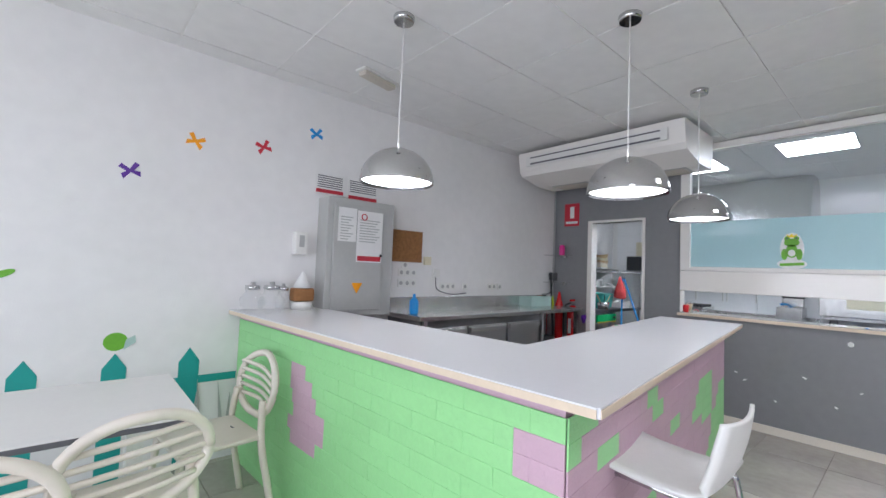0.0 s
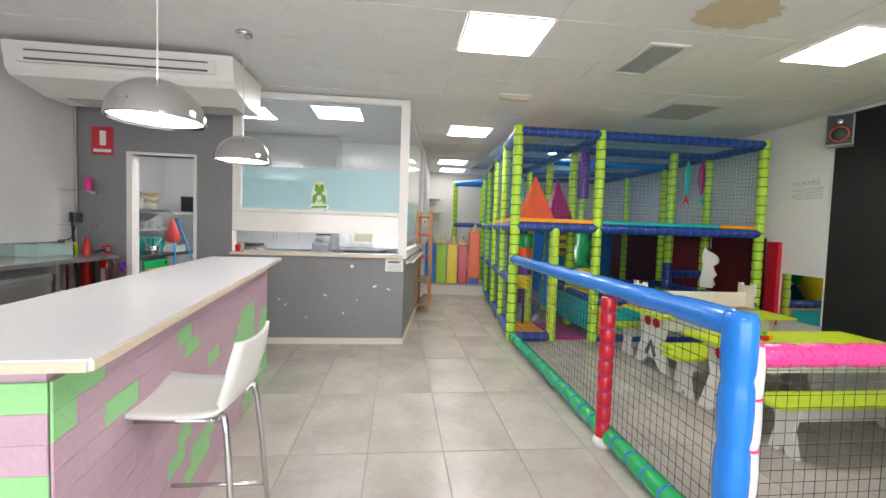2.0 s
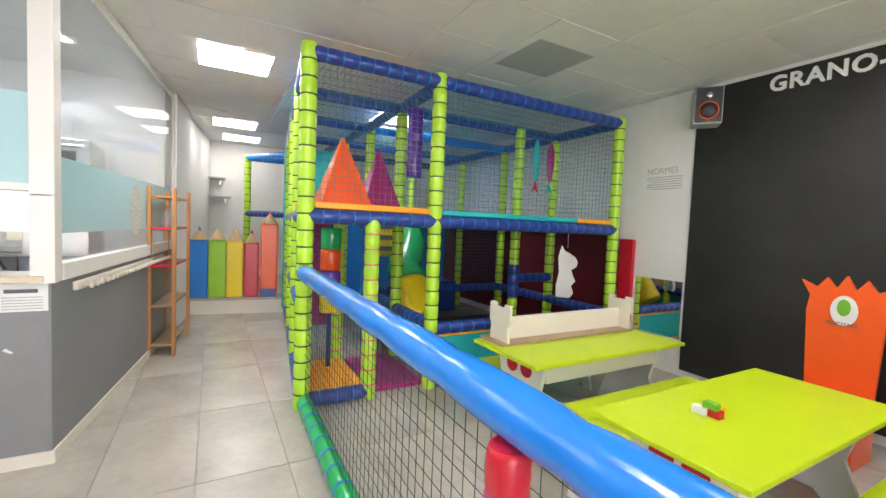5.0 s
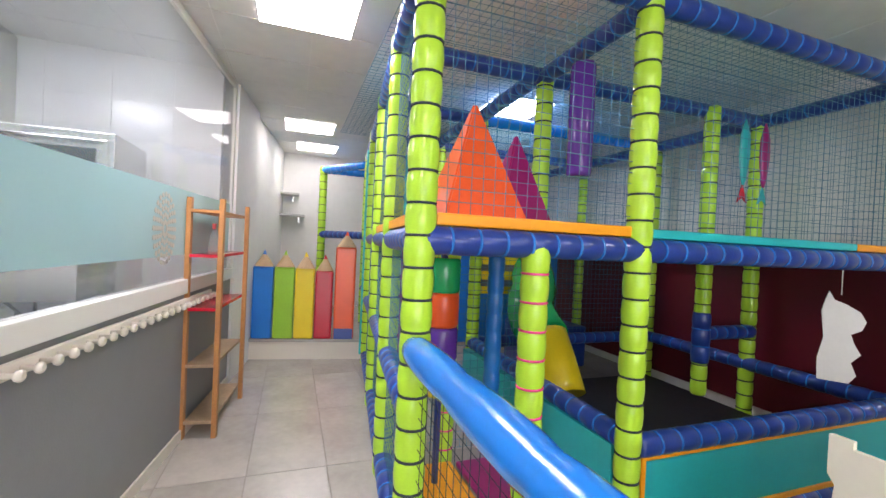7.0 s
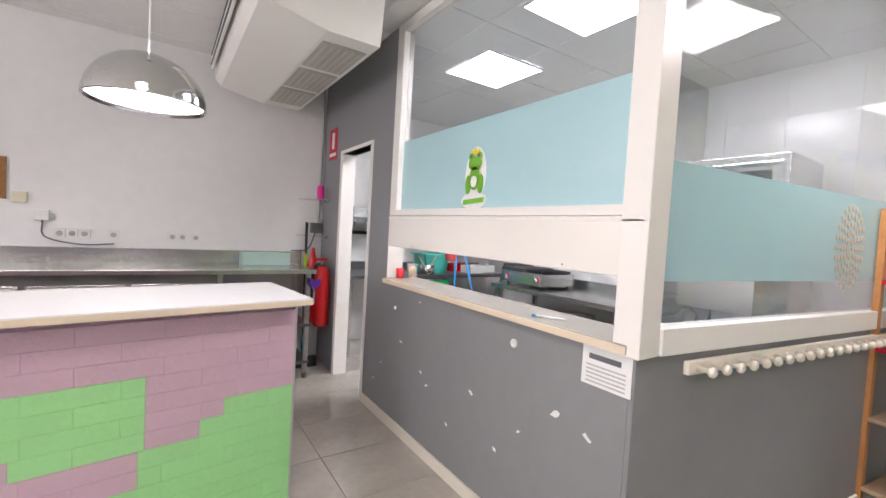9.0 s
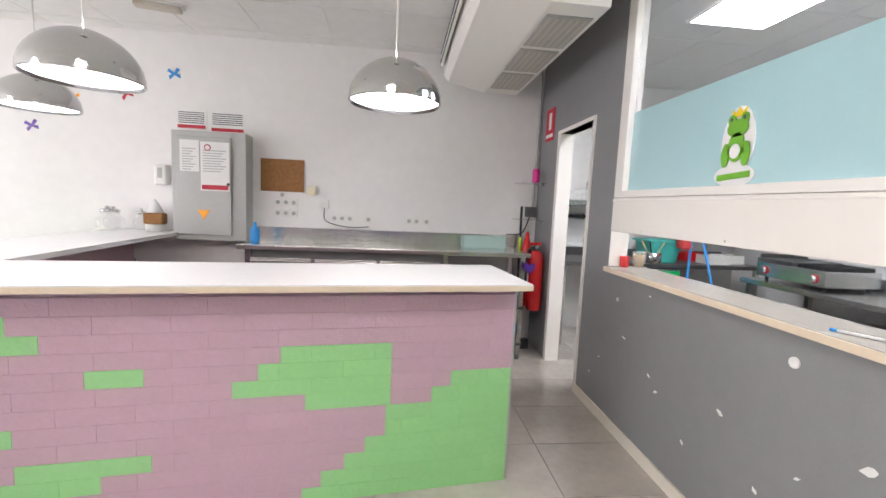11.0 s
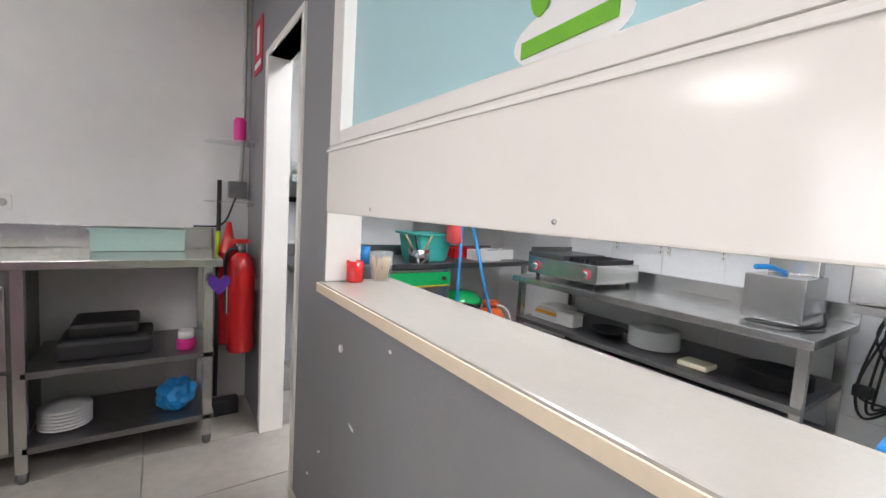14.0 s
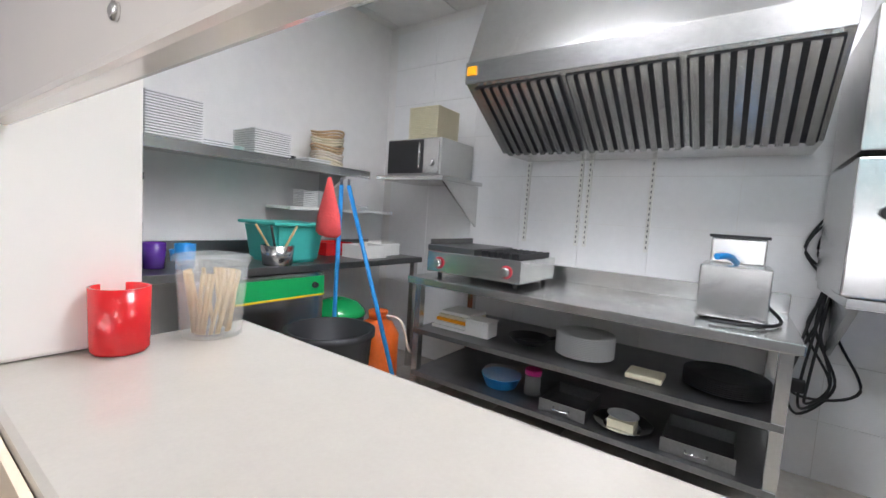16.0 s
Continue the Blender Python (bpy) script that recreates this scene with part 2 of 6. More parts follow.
def solid(name, bm, material, label, category, group=""):
    return tagged(part(name, bm, material), label, category, group)


def setting(name, bm, material, label, category="wall"):
    return tagged(part(name, bm, material), label, category, kind="structure")


def B(*a, bev=0.0):
    return box(bm_new(), *a, bev=bev)


def words(text, size, m, material, name, parent, depth=0.006, spacing=1.0, bold=0.0):
    cu = bpy.data.curves.new("letters", "FONT")
    cu.body, cu.size, cu.extrude = text, size, depth
    cu.resolution_u = 3
    cu.space_character, cu.offset = spacing, bold
    tmp = new("letters_source", cu)
    dg = bpy.context.evaluated_depsgraph_get()
    me = bpy.data.meshes.new_from_object(tmp.evaluated_get(dg))
    bpy.data.objects.remove(tmp)
    me.materials.clear()
    me.materials.append(M[material])
    me.transform(m)
    ob = new(name, me)
    ob.parent = parent
    return ob


# ---- floor ----
LWALL, RWALL, CEIL, BACK = 4.1, -4.08, 2.77, -2.2
KX = 5.25
SL = -0.12                      # the corridor runs a little askew


def cy(x, y0):
    return y0 + SL * (x - KX)


floor = setting("floor", B(BACK - 0.1, -4.3, -0.12, 14.2, 5.0, -0.004), "grout", "grey stone-look tiled floor with dark joints", "floor")

# ---- ceiling: boards on a visible grid, one mesh ----
bm = bm_new()
for i in range(28):
    for j in range(16):
        x, y = 3.27 + 0.6 * (i - 9), -0.27 + 0.6 * (j - 7)
        drop_ = random.Random(i * 40 + j).uniform(0, 0.004)
        box(bm, x + 0.006, y + 0.006, CEIL - drop_, x + 0.594, y + 0.594, CEIL + 0.02)
setting("ceiling", bm, "ceil", "white suspended ceiling of square boards", "ceiling")
bm = bm_new()
for i in range(29):
    x = 3.27 + 0.6 * (i - 9)
    box(bm, x - 0.007, -4.3, CEIL + 0.003, x + 0.007, 5.3, CEIL + 0.03)
for j in range(17):
    y = -0.27 + 0.6 * (j - 7)
    box(bm, BACK, y - 0.007, CEIL + 0.005, 14.4, y + 0.007, CEIL + 0.032)
setting("ceiling_grid", bm, "grid", "white ceiling grid bars between the boards", "ceiling")
setting("ceiling_void", B(BACK - 0.2, -4.4, CEIL + 0.05, 14.5, 5.4, CEIL + 0.1), "ceil", "plain slab above the ceiling boards", "ceiling")

# ---- walls ----
setting("wall_left", B(BACK, LWALL, 0, KX, LWALL + 0.15, CEIL + 0.04), "wall", "white painted plaster wall with scuffs")
setting("wall_right", B(BACK, RWALL - 0.15, 0, 14.2, RWALL, CEIL + 0.04), "wall", "white painted plaster wall")
setting("wall_far", B(11.3, -4.1, 0, 11.45, 5.2, CEIL + 0.04), "wall", "white plaster wall at the end of the corridor")
# unseen back wall; its opening is added to let light in
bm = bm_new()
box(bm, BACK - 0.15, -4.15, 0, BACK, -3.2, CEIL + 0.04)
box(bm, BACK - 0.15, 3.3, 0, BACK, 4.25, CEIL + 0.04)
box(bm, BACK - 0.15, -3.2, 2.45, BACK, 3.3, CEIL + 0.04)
setting("wall_entrance", bm, "wall", "white wall round an assumed opening, out of view")
# grey wall with the kitchen door and the hatch
DY0, DY1, DZ, SILL = 2.925, 3.60, 2.01, 1.015
bm = bm_new()
box(bm, KX, DY1, 0, KX + 0.1, LWALL + 0.15, CEIL + 0.04)
box(bm, KX, DY0, DZ, KX + 0.1, DY1, CEIL + 0.04)
box(bm, KX, 2.545, 0, KX + 0.1, DY0, CEIL + 0.04)
box(bm, KX, 0.70, 0, KX + 0.1, 2.545, SILL - 0.03)
setting("wall_kitchen_front", bm, "grey", "grey painted kitchen wall with chipped paint")
# corridor side of the kitchen
bm = bm_new()
SIDE_END = 8.2
m = pose(KX, 0.68, 0, 0, 0, math.degrees(math.atan(SL)))
LS = (SIDE_END - KX) / math.cos(math.atan(SL))
for v in box(bm, 0, 0, 0, LS, 0.1, SILL - 0.03).verts:
    v.co = m @ v.co
setting("wall_kitchen_side", bm, "grey", "grey painted half wall below the side glazing")
bm = bm_new()
for v in box(bm, LS, -0.02, 0, LS + 0.9, 0.35, CEIL + 0.04).verts:
    v.co = m @ v.co
setting("wall_column", bm, "wall", "white plaster column at the end of the glazing")
bm = bm_new()
for v in box(bm, LS + 0.9, 0.02, 0, LS + 4.3, 0.2, CEIL + 0.04).verts:
    v.co = m @ v.co
setting("wall_corridor", bm, "wall", "white plaster corridor wall")
setting("wall_kitchen_back", B(7.9, 0.4, 0, 8.02, 4.75, CEIL + 0.04), "wall", "white wall behind the kitchen tiles")
setting("wall_kitchen_left", B(KX + 0.1, 4.62, 0, 8.0, 4.75, CEIL + 0.04), "wall", "white painted kitchen wall")
# skirting
for nm, a in (("baseboard_1", (KX - 0.012, 0.67, 0, KX - 0.001, DY0, 0.07)), ("baseboard_2", (-1.9, RWALL + 0.001, 0, 4.5, RWALL + 0.015, 0.07))):
    setting(nm, B(*a), "cream", "low pale tiled skirting along the wall", "skirting")
bm = bm_new()
for v in box(bm, 0, -0.013, 0, LS, -0.001, 0.07).verts:
    v.co = m @ v.co
setting("baseboard_3", bm, "cream", "low pale tiled skirting along the half wall", "skirting")
# chips in the grey paint
bm = bm_new()
rr = random.Random(4)
for y, z, s in ((2.32, 0.62, 0.02), (2.05, 0.5, 0.018), (1.98, 0.44, 0.02), (1.55, 0.55, 0.025), (1.0, 0.66, 0.03), (0.85, 0.63, 0.03), (1.75, 0.3, 0.02), (2.6, 0.4, 0.014), (2.72, 0.25, 0.014), (1.35, 0.35, 0.02), (1.2, 0.5, 0.015), (2.1, 0.92, 0.012)):
    mm = Matrix.Translation((KX, y, z)) @ Matrix.Rotation(radians(-90), 4, "Y") @ Matrix.Rotation(rr.uniform(-0.6, 0.6), 4, "Z")
    prism(bm, [(a * s * rr.uniform(0.2, 0.5), b * s * rr.uniform(0.5, 1.1)) for a, b in oval(1, 1, 9)], 0.0012, mm)
setting("wall_paint_chips", bm, "paper", "pale chips where grey paint is missing", "paint chip")
for k, (y, z, r) in enumerate(((1.26, 0.881, 0.02), (2.42, 0.83, 0.012))):
    bm = bm_new()
    lathe(bm, [(r, 0), (r, 0.006), (r * 0.6, 0.008), (r * 0.25, 0.002)], 18, Matrix.Translation((KX, y, z)) @ Matrix.Rotation(radians(-90), 4, "Y"))
    solid("wall_plug", bm, "paper", "round white plug set into the grey wall", "wall plug", "plugs in the grey wall")

# ---- kitchen door frame ----
fr = tagged(thing("door_1", "white doorway frame to the kitchen, no leaf", "door frame"), kind="structure")
for a in ((KX - 0.012, DY1 - 0.045, 0, KX + 0.112, DY1 + 0.012, DZ), (KX - 0.012, DY0 - 0.012, 0, KX + 0.112, DY0 + 0.02, DZ), (KX - 0.012, DY0 - 0.012, DZ, KX + 0.112, DY1 + 0.012, DZ + 0.03)):
    part("jamb", B(*a, bev=0.004), "alu", fr)

# ---- glazed hatch of the kitchen ----
win = tagged(thing("window_1", "white aluminium glazed front with a lowered hatch panel", "window"), kind="structure")
FX0, FX1 = KX - 0.02, KX + 0.06
for nm, a in (("frame_post", (FX0, 2.455, 1.456, FX1, 2.545, 2.75)), ("jamb_lining", (FX0, 2.537, SILL + 0.006, KX + 0.1, 2.544, 1.4545)), ("corner_post", (FX0 - 0.01, 0.655, SILL - 0.035, FX1 + 0.03, 0.755, 2.75)),
              ("top_rail", (FX0, 0.755, 2.69, FX1, 2.455, 2.75)), ("mid_rail", (FX0, 0.755, 1.456, FX1, 2.455, 1.495))):
    part(nm, B(*a, bev=0.004), "alu", win)
pnl = part("hatch_panel", B(FX0 - 0.004, 0.675, 1.245, FX0 + 0.015, 2.54, 1.453, bev=0.004), "shutter", win, "glossy cream hatch panel, half lowered")
part("bead", B(FX0 - 0.010, 0.675, 1.436, FX0 - 0.0045, 2.54, 1.442), "alu", pnl)
for y in (1.0, 1.6, 2.2):
    lathe_bm = lathe(bm_new(), [(0.004, 0), (0.004, 0.002), (0.002, 0.003)], 12, Matrix.Translation((FX0 - 0.004, y, 1.264)) @ Matrix.Rotation(radians(-90), 4, "Y"))
    part("screw", lathe_bm, "steel", pnl)
for nm, a, mt in (("pane", (KX + 0.02, 0.755, 1.957, KX + 0.026, 2.455, 2.69), "glass"), ("frosted_pane", (KX + 0.018, 0.755, 1.495, KX + 0.026, 2.455, 1.957), "frost")):
    o = part(nm, B(*a), mt, win)
    o.visible_shadow = False
sl = part("sill", B(KX - 0.035, 0.70, SILL - 0.03, KX + 0.235, 2.56, SILL + 0.005, bev=0.006), "sillstone", win, "white worktop sill running through the hatch")
part("sill_edge", B(KX - 0.041, 0.70, SILL - 0.028, KX - 0.036, 2.56, SILL + 0.0), "edge", sl)
# side glazing
w2 = tagged(thing("window_2", "white framed side glazing with frosted lower band", "window", at=(KX, 0.68, 0), rz=math.degrees(math.atan(SL))), kind="structure")
for nm, a in (("bottom_rail", (0.1, -0.02, SILL - 0.035, LS, 0.06, SILL + 0.06)), ("top_rail", (0.1, 0.0, 2.71, LS, 0.04, 2.76)), ("end_post", (LS - 0.05, 0.0, SILL + 0.06, LS, 0.04, 2.71))):
    part(nm, B(*a, bev=0.004), "alu", w2)
for nm, a, mt in (("pane", (0.1, 0.02, 1.66, LS - 0.05, 0.026, 2.71), "glass"), ("frosted_pane", (0.1, 0.018, SILL + 0.22, LS - 0.05, 0.026, 1.66), "frost"), ("low_pane", (0.1, 0.02, SILL + 0.06, LS - 0.05, 0.026, SILL + 0.22), "glass")):
    o = part(nm, B(*a), mt, w2)
    o.visible_shadow = False
bm = bm_new()
mm = Matrix.Translation((1.55, 0.0165, 1.40)) @ Matrix.Rotation(radians(90), 4, "X")
for rad, n in ((0.03, 8), (0.06, 12), (0.09, 16), (0.12, 20), (0.15, 24)):
    for i in range(n):
        a = 2 * math.pi * i / n
        prism(bm, oval(0.016, 0.016, 8, rad * math.cos(a), rad * 1.35 * math.sin(a)), 0.002, mm)
part("mandala_sticker", bm, "fluo", w2, "grey lace-pattern sticker on the frosted glass")
# logo sticker as plain shapes
st = thing("window_sticker", "white oval sticker with a plain green shape on the frosted glass", "sticker")
mm = Matrix.Translation((KX + 0.013, 1.635, 1.655)) @ Matrix.Rotation(radians(-90), 4, "Z") @ Matrix.Rotation(radians(90), 4, "X")
part("backing", prism(bm_new(), oval(0.085, 0.145, 28, 0, 0.015), 0.003, mm), "paper", st)
mm = mm @ Matrix.Translation((0, 0, 0.0035))
part("base_shape", prism(bm_new(), oval(0.105, 0.045, 24, 0, -0.12), 0.003, mm), "paper", st)
mm = mm @ Matrix.Translation((0, 0, 0.0035))
for sx in (-1, 1):
    part("green_leg", prism(bm_new(), oval(0.022, 0.05, 18, sx * 0.052, -0.035), 0.003, mm), "leaf", st)
    part("green_eye", prism(bm_new(), oval(0.02, 0.022, 16, sx * 0.033, 0.108), 0.0035, mm), "leaf", st)
    part("black_dot", prism(bm_new(), oval(0.007, 0.009, 12, sx * 0.033, 0.11), 0.006, mm), "ink", st)
part("white_oval", prism(bm_new(), oval(0.026, 0.03, 18, 0, -0.022), 0.0055, mm), "paper", st)
part("green_shape", prism(bm_new(), oval(0.042, 0.06, 24, 0, -0.005), 0.003, mm), "leaf", st)
part("green_top", prism(bm_new(), oval(0.054, 0.036, 24, 0, 0.072), 0.003, mm), "leaf", st)
part("yellow_shape", prism(bm_new(), [(-0.03, 0.118), (0.03, 0.118), (0.038, 0.15), (0.015, 0.132), (0, 0.155), (-0.015, 0.132), (-0.038, 0.15)], 0.003, mm), "yellow", st)
part("band", prism(bm_new(), [(-0.085, -0.14), (0.085, -0.13), (0.085, -0.105), (-0.085, -0.115)], 0.003, mm), "leaf", st)

# ---- brick bar with its worktop ----
TOP = 1.025
bm = bm_new()
prism(bm, [(1.485, 1.43), (4.51, 1.83), (4.44, 2.43), (2.08, 2.12), (1.93, 4.095), (1.29, 4.095)], 0.03, Matrix.Translation((0, 0, TOP - 0.035)))
bmesh.ops.bevel(bm, geom=[e for e in bm.edges if abs(e.verts[0].co.z - e.verts[1].co.z) > 0.01], offset=0.008, segments=3, affect="EDGES")
wt = tagged(part("bar_worktop", bm, "quartz"), "white quartz L-shaped bar worktop with a cream edge", "worktop")
bm = bm_new()
for p, q in (((1.485, 1.43), (4.51, 1.83)), ((1.29, 4.09), (1.485, 1.43)), ((4.51, 1.83), (4.44, 2.43))):
    d = (Vector(q) - Vector(p)).normalized()
    nrm = Vector((d.y, -d.x))
    a, b = Vector(p) + d * 0.007 + nrm * 0.001, Vector(q) - d * 0.007 + nrm * 0.001
    pts = [(a.x, a.y), (b.x, b.y), (b.x + nrm.x * 0.003, b.y + nrm.y * 0.003), (a.x + nrm.x * 0.003, a.y + nrm.y * 0.003)]
    prism(bm, pts, 0.024, Matrix.Translation((0, 0, TOP - 0.034)))
part("worktop_edge", bm, "edge", wt, "cream worn edge band")
bar = thing("bar_counter", "painted brick bar, mint green and mauve patches", "bar counter")
bm = bm_new()
prism(bm, [(1.532, 1.556), (4.455, 1.951), (4.441, 2.05), (1.66, 1.68), (1.48, 4.09), (1.372, 4.09)], TOP - 0.04, Matrix.Identity(4))
part("core", bm, "pink", bar)
part("end_strip", prism(bm_new(), [(4.459, 1.948), (4.472, 1.95), (4.457, 2.055), (4.444, 2.053)], TOP - 0.04, Matrix.Identity(4)), "cabinet", bar)

# ---- grey reception desk with padded edge ----
dk = thing("reception_desk", "grey desk with a white padded edge", "desk", at=(0.1, -0.19, 0))
part("body", B(0.2, -2.9, 0, 1.88, -1.5, 0.99, bev=0.01), "cabinet", dk)
part("desktop", B(0.2, -2.9, 0.992, 1.88, -1.5, 1.03, bev=0.008), "dsteel", dk, "dark desktop")
bm = bm_new()
sleeve(bm, (0.25, -1.42, 1.02), (1.9, -1.42, 1.02), 0.05, 0.4)
part("padded_edge", bm, "white", dk, "white foam edge")
bm = bm_new()
sleeve(bm, (1.92, -1.40, 1.02), (1.92, -2.9, 1.02), 0.05, 0.4)
part("padded_edge", bm, "white", dk, "white foam edge")
bm = bm_new()
for i in range(7):
    rod(bm, (1.887, -1.75 - 0.004 * (i % 2), 0.80 - 0.03 * i), (1.892, -1.75 + 0.004 * (i % 2), 0.775 - 0.03 * i), 0.006, 6)
part("hanging_chain", bm, "steel", dk, "short metal chain on the side")

# ---- pendant lamps ----
for x, y, zr, r in ((1.757, 2.78, 1.825, 0.205), (2.62, 1.90, 1.80, 0.205), (3.858, 1.95, 1.80, 0.205)):
    lp = thing("pendant_lamp", "chrome dome pendant lamp, lit, hanging over the bar", "pendant lamp", "pendants over the bar", at=(x, y, 0))
    prof = [(r, zr)] + [(r * math.cos(a), zr + r * 0.93 * math.sin(a)) for a in [i * math.pi / 2 / 9 for i in range(1, 9)]] + [(0.02, zr + r * 0.95)]
    inner = [(p * 0.975, z - 0.004) for p, z in prof[::-1]]
    part("shade", lathe(bm_new(), prof + inner + [(r, zr)], 32, cap=False), "chrome", lp)
    part("diffuser", lathe(bm_new(), [(r * 0.94, zr + 0.012), (r * 0.94, zr + 0.016)], 32), "bulb", lp, "glowing white diffuser")
    part("cord", rod(bm_new(), (0, 0, zr + r * 0.9), (0, 0, CEIL - 0.03), 0.004, 8), "white", lp)
    part("ceiling_rose", lathe(bm_new(), [(0.055, CEIL - 0.035), (0.06, CEIL - 0.02), (0.06, CEIL - 0.005)], 24), "chrome", lp)

# ---- ceiling lights and fittings ----
# the last two panels are out of view, added to light the hall's front
for x, y, z, s in ((3.57, 0.03, CEIL, 0.3), (6.58, -0.23, CEIL, 0.3), (3.29, -2.51, CEIL, 0.3), (7.6, -2.2, CEIL, 0.3), (9.4, -0.35, CEIL, 0.3), (10.6, -0.5, CEIL, 0.3), (6.23, 2.73, CEIL, 0.3), (6.0, 1.55, CEIL, 0.3), (0.4, 0.2, CEIL, 0.3), (0.3, -2.4, CEIL, 0.3)):
    lt = thing("ceiling_light", "square lit LED panel set in the ceiling", "ceiling light", "LED panels", at=(x, y, z))
    part("diffuser", B(-s + 0.015, -s + 0.015, -0.012, s - 0.015, s - 0.015, -0.006), "led_dim" if x > 9.3 else "led_kitchen" if y > 1 else "led", lt)
    bm = bm_new()
    for a in ((-s, -s, -0.014, s, -s + 0.014, -0.005), (-s, s - 0.014, -0.014, s, s, -0.005), (-s, -s + 0.014, -0.014, -s + 0.014, s - 0.014, -0.005), (s - 0.014, -s + 0.014, -0.014, s, s - 0.014, -0.005)):
        box(bm, *a)
    part("frame", bm, "white", lt)
vt = thing("ceiling_vent", "white slatted ceiling air vent", "air vent", at=(3.76, -1.22, CEIL))
bm = bm_new()
for a in ((-0.3, -0.16, -0.02, 0.3, -0.13, -0.005), (-0.3, 0.13, -0.02, 0.3, 0.16, -0.005), (-0.3, -0.13, -0.02, -0.27, 0.13, -0.005), (0.27, -0.13, -0.02, 0.3, 0.13, -0.005)):
    box(bm, *a)
part("frame", bm, "white", vt)
for i in range(9):
    part("slat", B(-0.27, -0.122 + i * 0.0285, -0.014, 0.27, -0.112 + i * 0.0285, -0.006), "cabinet", vt)
for x, y, rz in ((4.86, -0.42, 90), (2.05, 3.51, 12)):
    em = thing("emergency_light", "long cream emergency ceiling light, unlit", "emergency light", "emergency lights", at=(x, y, CEIL), rz=rz)
    part("base", B(-0.17, -0.05, -0.02, 0.17, 0.05, -0.005, bev=0.004), "white", em)
    part("cover", B(-0.155, -0.04, -0.055, 0.155, 0.04, -0.02, bev=0.015), "fluo", em)
hb = thing("ceiling_hatch", "dull square ceiling access panel", "access panel", at=(5.04, -2.43, CEIL))
part("panel", B(-0.28, -0.28, -0.009, 0.28, 0.28, -0.005), "cabinet", hb)
solid("ceiling_stain", prism(bm_new(), [(a * (1 + 0.12 * math.sin(5 * i)), b * (1 + 0.1 * math.cos(3 * i))) for i, (a, b) in enumerate(oval(0.2, 0.26, 26))], 0.002, Matrix.Translation((3.0, -1.35, CEIL - 0.0075))), "stain", "yellowish water stain on the ceiling boards", "stain")

# ---- ceiling-hung air conditioner ----
ac = thing("air_conditioner", "long white ceiling-hung air conditioner", "air conditioner")
bm = bm_new()
prism(bm, [(4.25, 2.52), (4.29, 2.47), (4.62, 2.40), (4.93, 2.40), (4.95, 2.72), (4.22, 2.72)], 1.75, Matrix.Translation((0, 3.92, 0)) @ Matrix.Rotation(radians(90), 4, "X"))
part("body", bm, "alu", ac)
part("outlet", B(4.205, 2.30, 2.555, 4.222, 3.80, 2.665, bev=0.003), "white", ac)
part("slot", B(4.198, 2.36, 2.57, 4.206, 3.74, 2.585), "ink", ac, "dark air slot")
part("slot", B(4.198, 2.36, 2.64, 4.206, 3.74, 2.65), "ink", ac, "dark air slot")
for i in range(3):
    g = part("intake_grille", B(4.64, 2.30 + i * 0.5, 2.392, 4.9, 2.74 + i * 0.5, 2.398), "cabinet", ac, "brown-grey intake grille")
    for j in range(6):
        part("louvre", B(4.66 + j * 0.04, 2.32 + i * 0.5, 2.386, 4.675 + j * 0.04, 2.72 + i * 0.5, 2.391), "fluo", g)
for y in (2.4, 3.7):
    part("bracket", B(4.5, y, 2.72, 4.6, y + 0.04, CEIL), "steel", ac)

# ---- soft play structure ----
ps = thing("play_structure", "padded soft-play climbing frame, lime posts and navy beams", "play structure")
PX = [5.40, 6.35, 7.40, 8.60, 9.80]


def rowy(x):
    return -0.64 + SL * (x - 5.40)


TOPZ, DECK = 2.535, 1.40


def post(x, y, z0, z1, tie="dnet", r=0.058, mt="lime"):
    p = part("post", sleeve(bm_new(), (x, y, z0), (x, y, z1), r), mt, ps)
    part("tie_rings", ties(bm_new(), (x, y, z0), (x, y, z1), r), tie, p)["kind"] = "stuff"


def beam(a, b, mt="navy", r=0.055, tie="bluepad"):
    p = part("beam", sleeve(bm_new(), a, b, r), mt, ps)
    part("tie_rings", ties(bm_new(), a, b, r), tie, p)["kind"] = "stuff"


for i, x in enumerate(PX):
    post(x, rowy(x), 0, TOPZ + 0.06)
    if i:
        post(x, -1.72 - 0.03 * i, 0.0, TOPZ + 0.05)
        post(x, -3.86, 0.0, TOPZ + 0.05)
post(5.40, -1.675, 0, TOPZ + 0.06)
post(5.40, -3.86, 0, TOPZ + 0.06)
post(5.40, -1.14, 0, DECK, "hotpink")
post(6.35, -1.14, 0, DECK, "hotpink")
post(6.3, -3.25, 0.3, TOPZ + 0.02)
post(8.6, -2.9, 0.3, TOPZ)
for i in range(4):
    a, b = PX[i], PX[i + 1]
    for z in (TOPZ, DECK, 0.10):
        beam((a, rowy(a), z), (b, rowy(b), z))
    beam((a, rowy(a), 0.75), (b, rowy(b), 0.72))
    beam((a, -1.7, TOPZ), (b, -1.74, TOPZ))
    beam((a, -3.86, TOPZ), (b, -3.86, TOPZ))
    beam((a, -3.86, DECK), (b, -3.86, DECK))
for i, x in enumerate(PX):
    beam((x, rowy(x), TOPZ), (x, -1.675, TOPZ))
    beam((x, -1.675, TOPZ), (x, -3.86, TOPZ), "blue" if i == 2 else "navy")
    if i in (0, 1):
        beam((x, rowy(x), DECK), (x, -1.675, DECK))
        beam((x, -1.675, DECK), (x, -3.86, DECK))
post(10.7, -0.62, 0.0, 2.5)
post(10.7, -1.3, 0.0, 2.5)
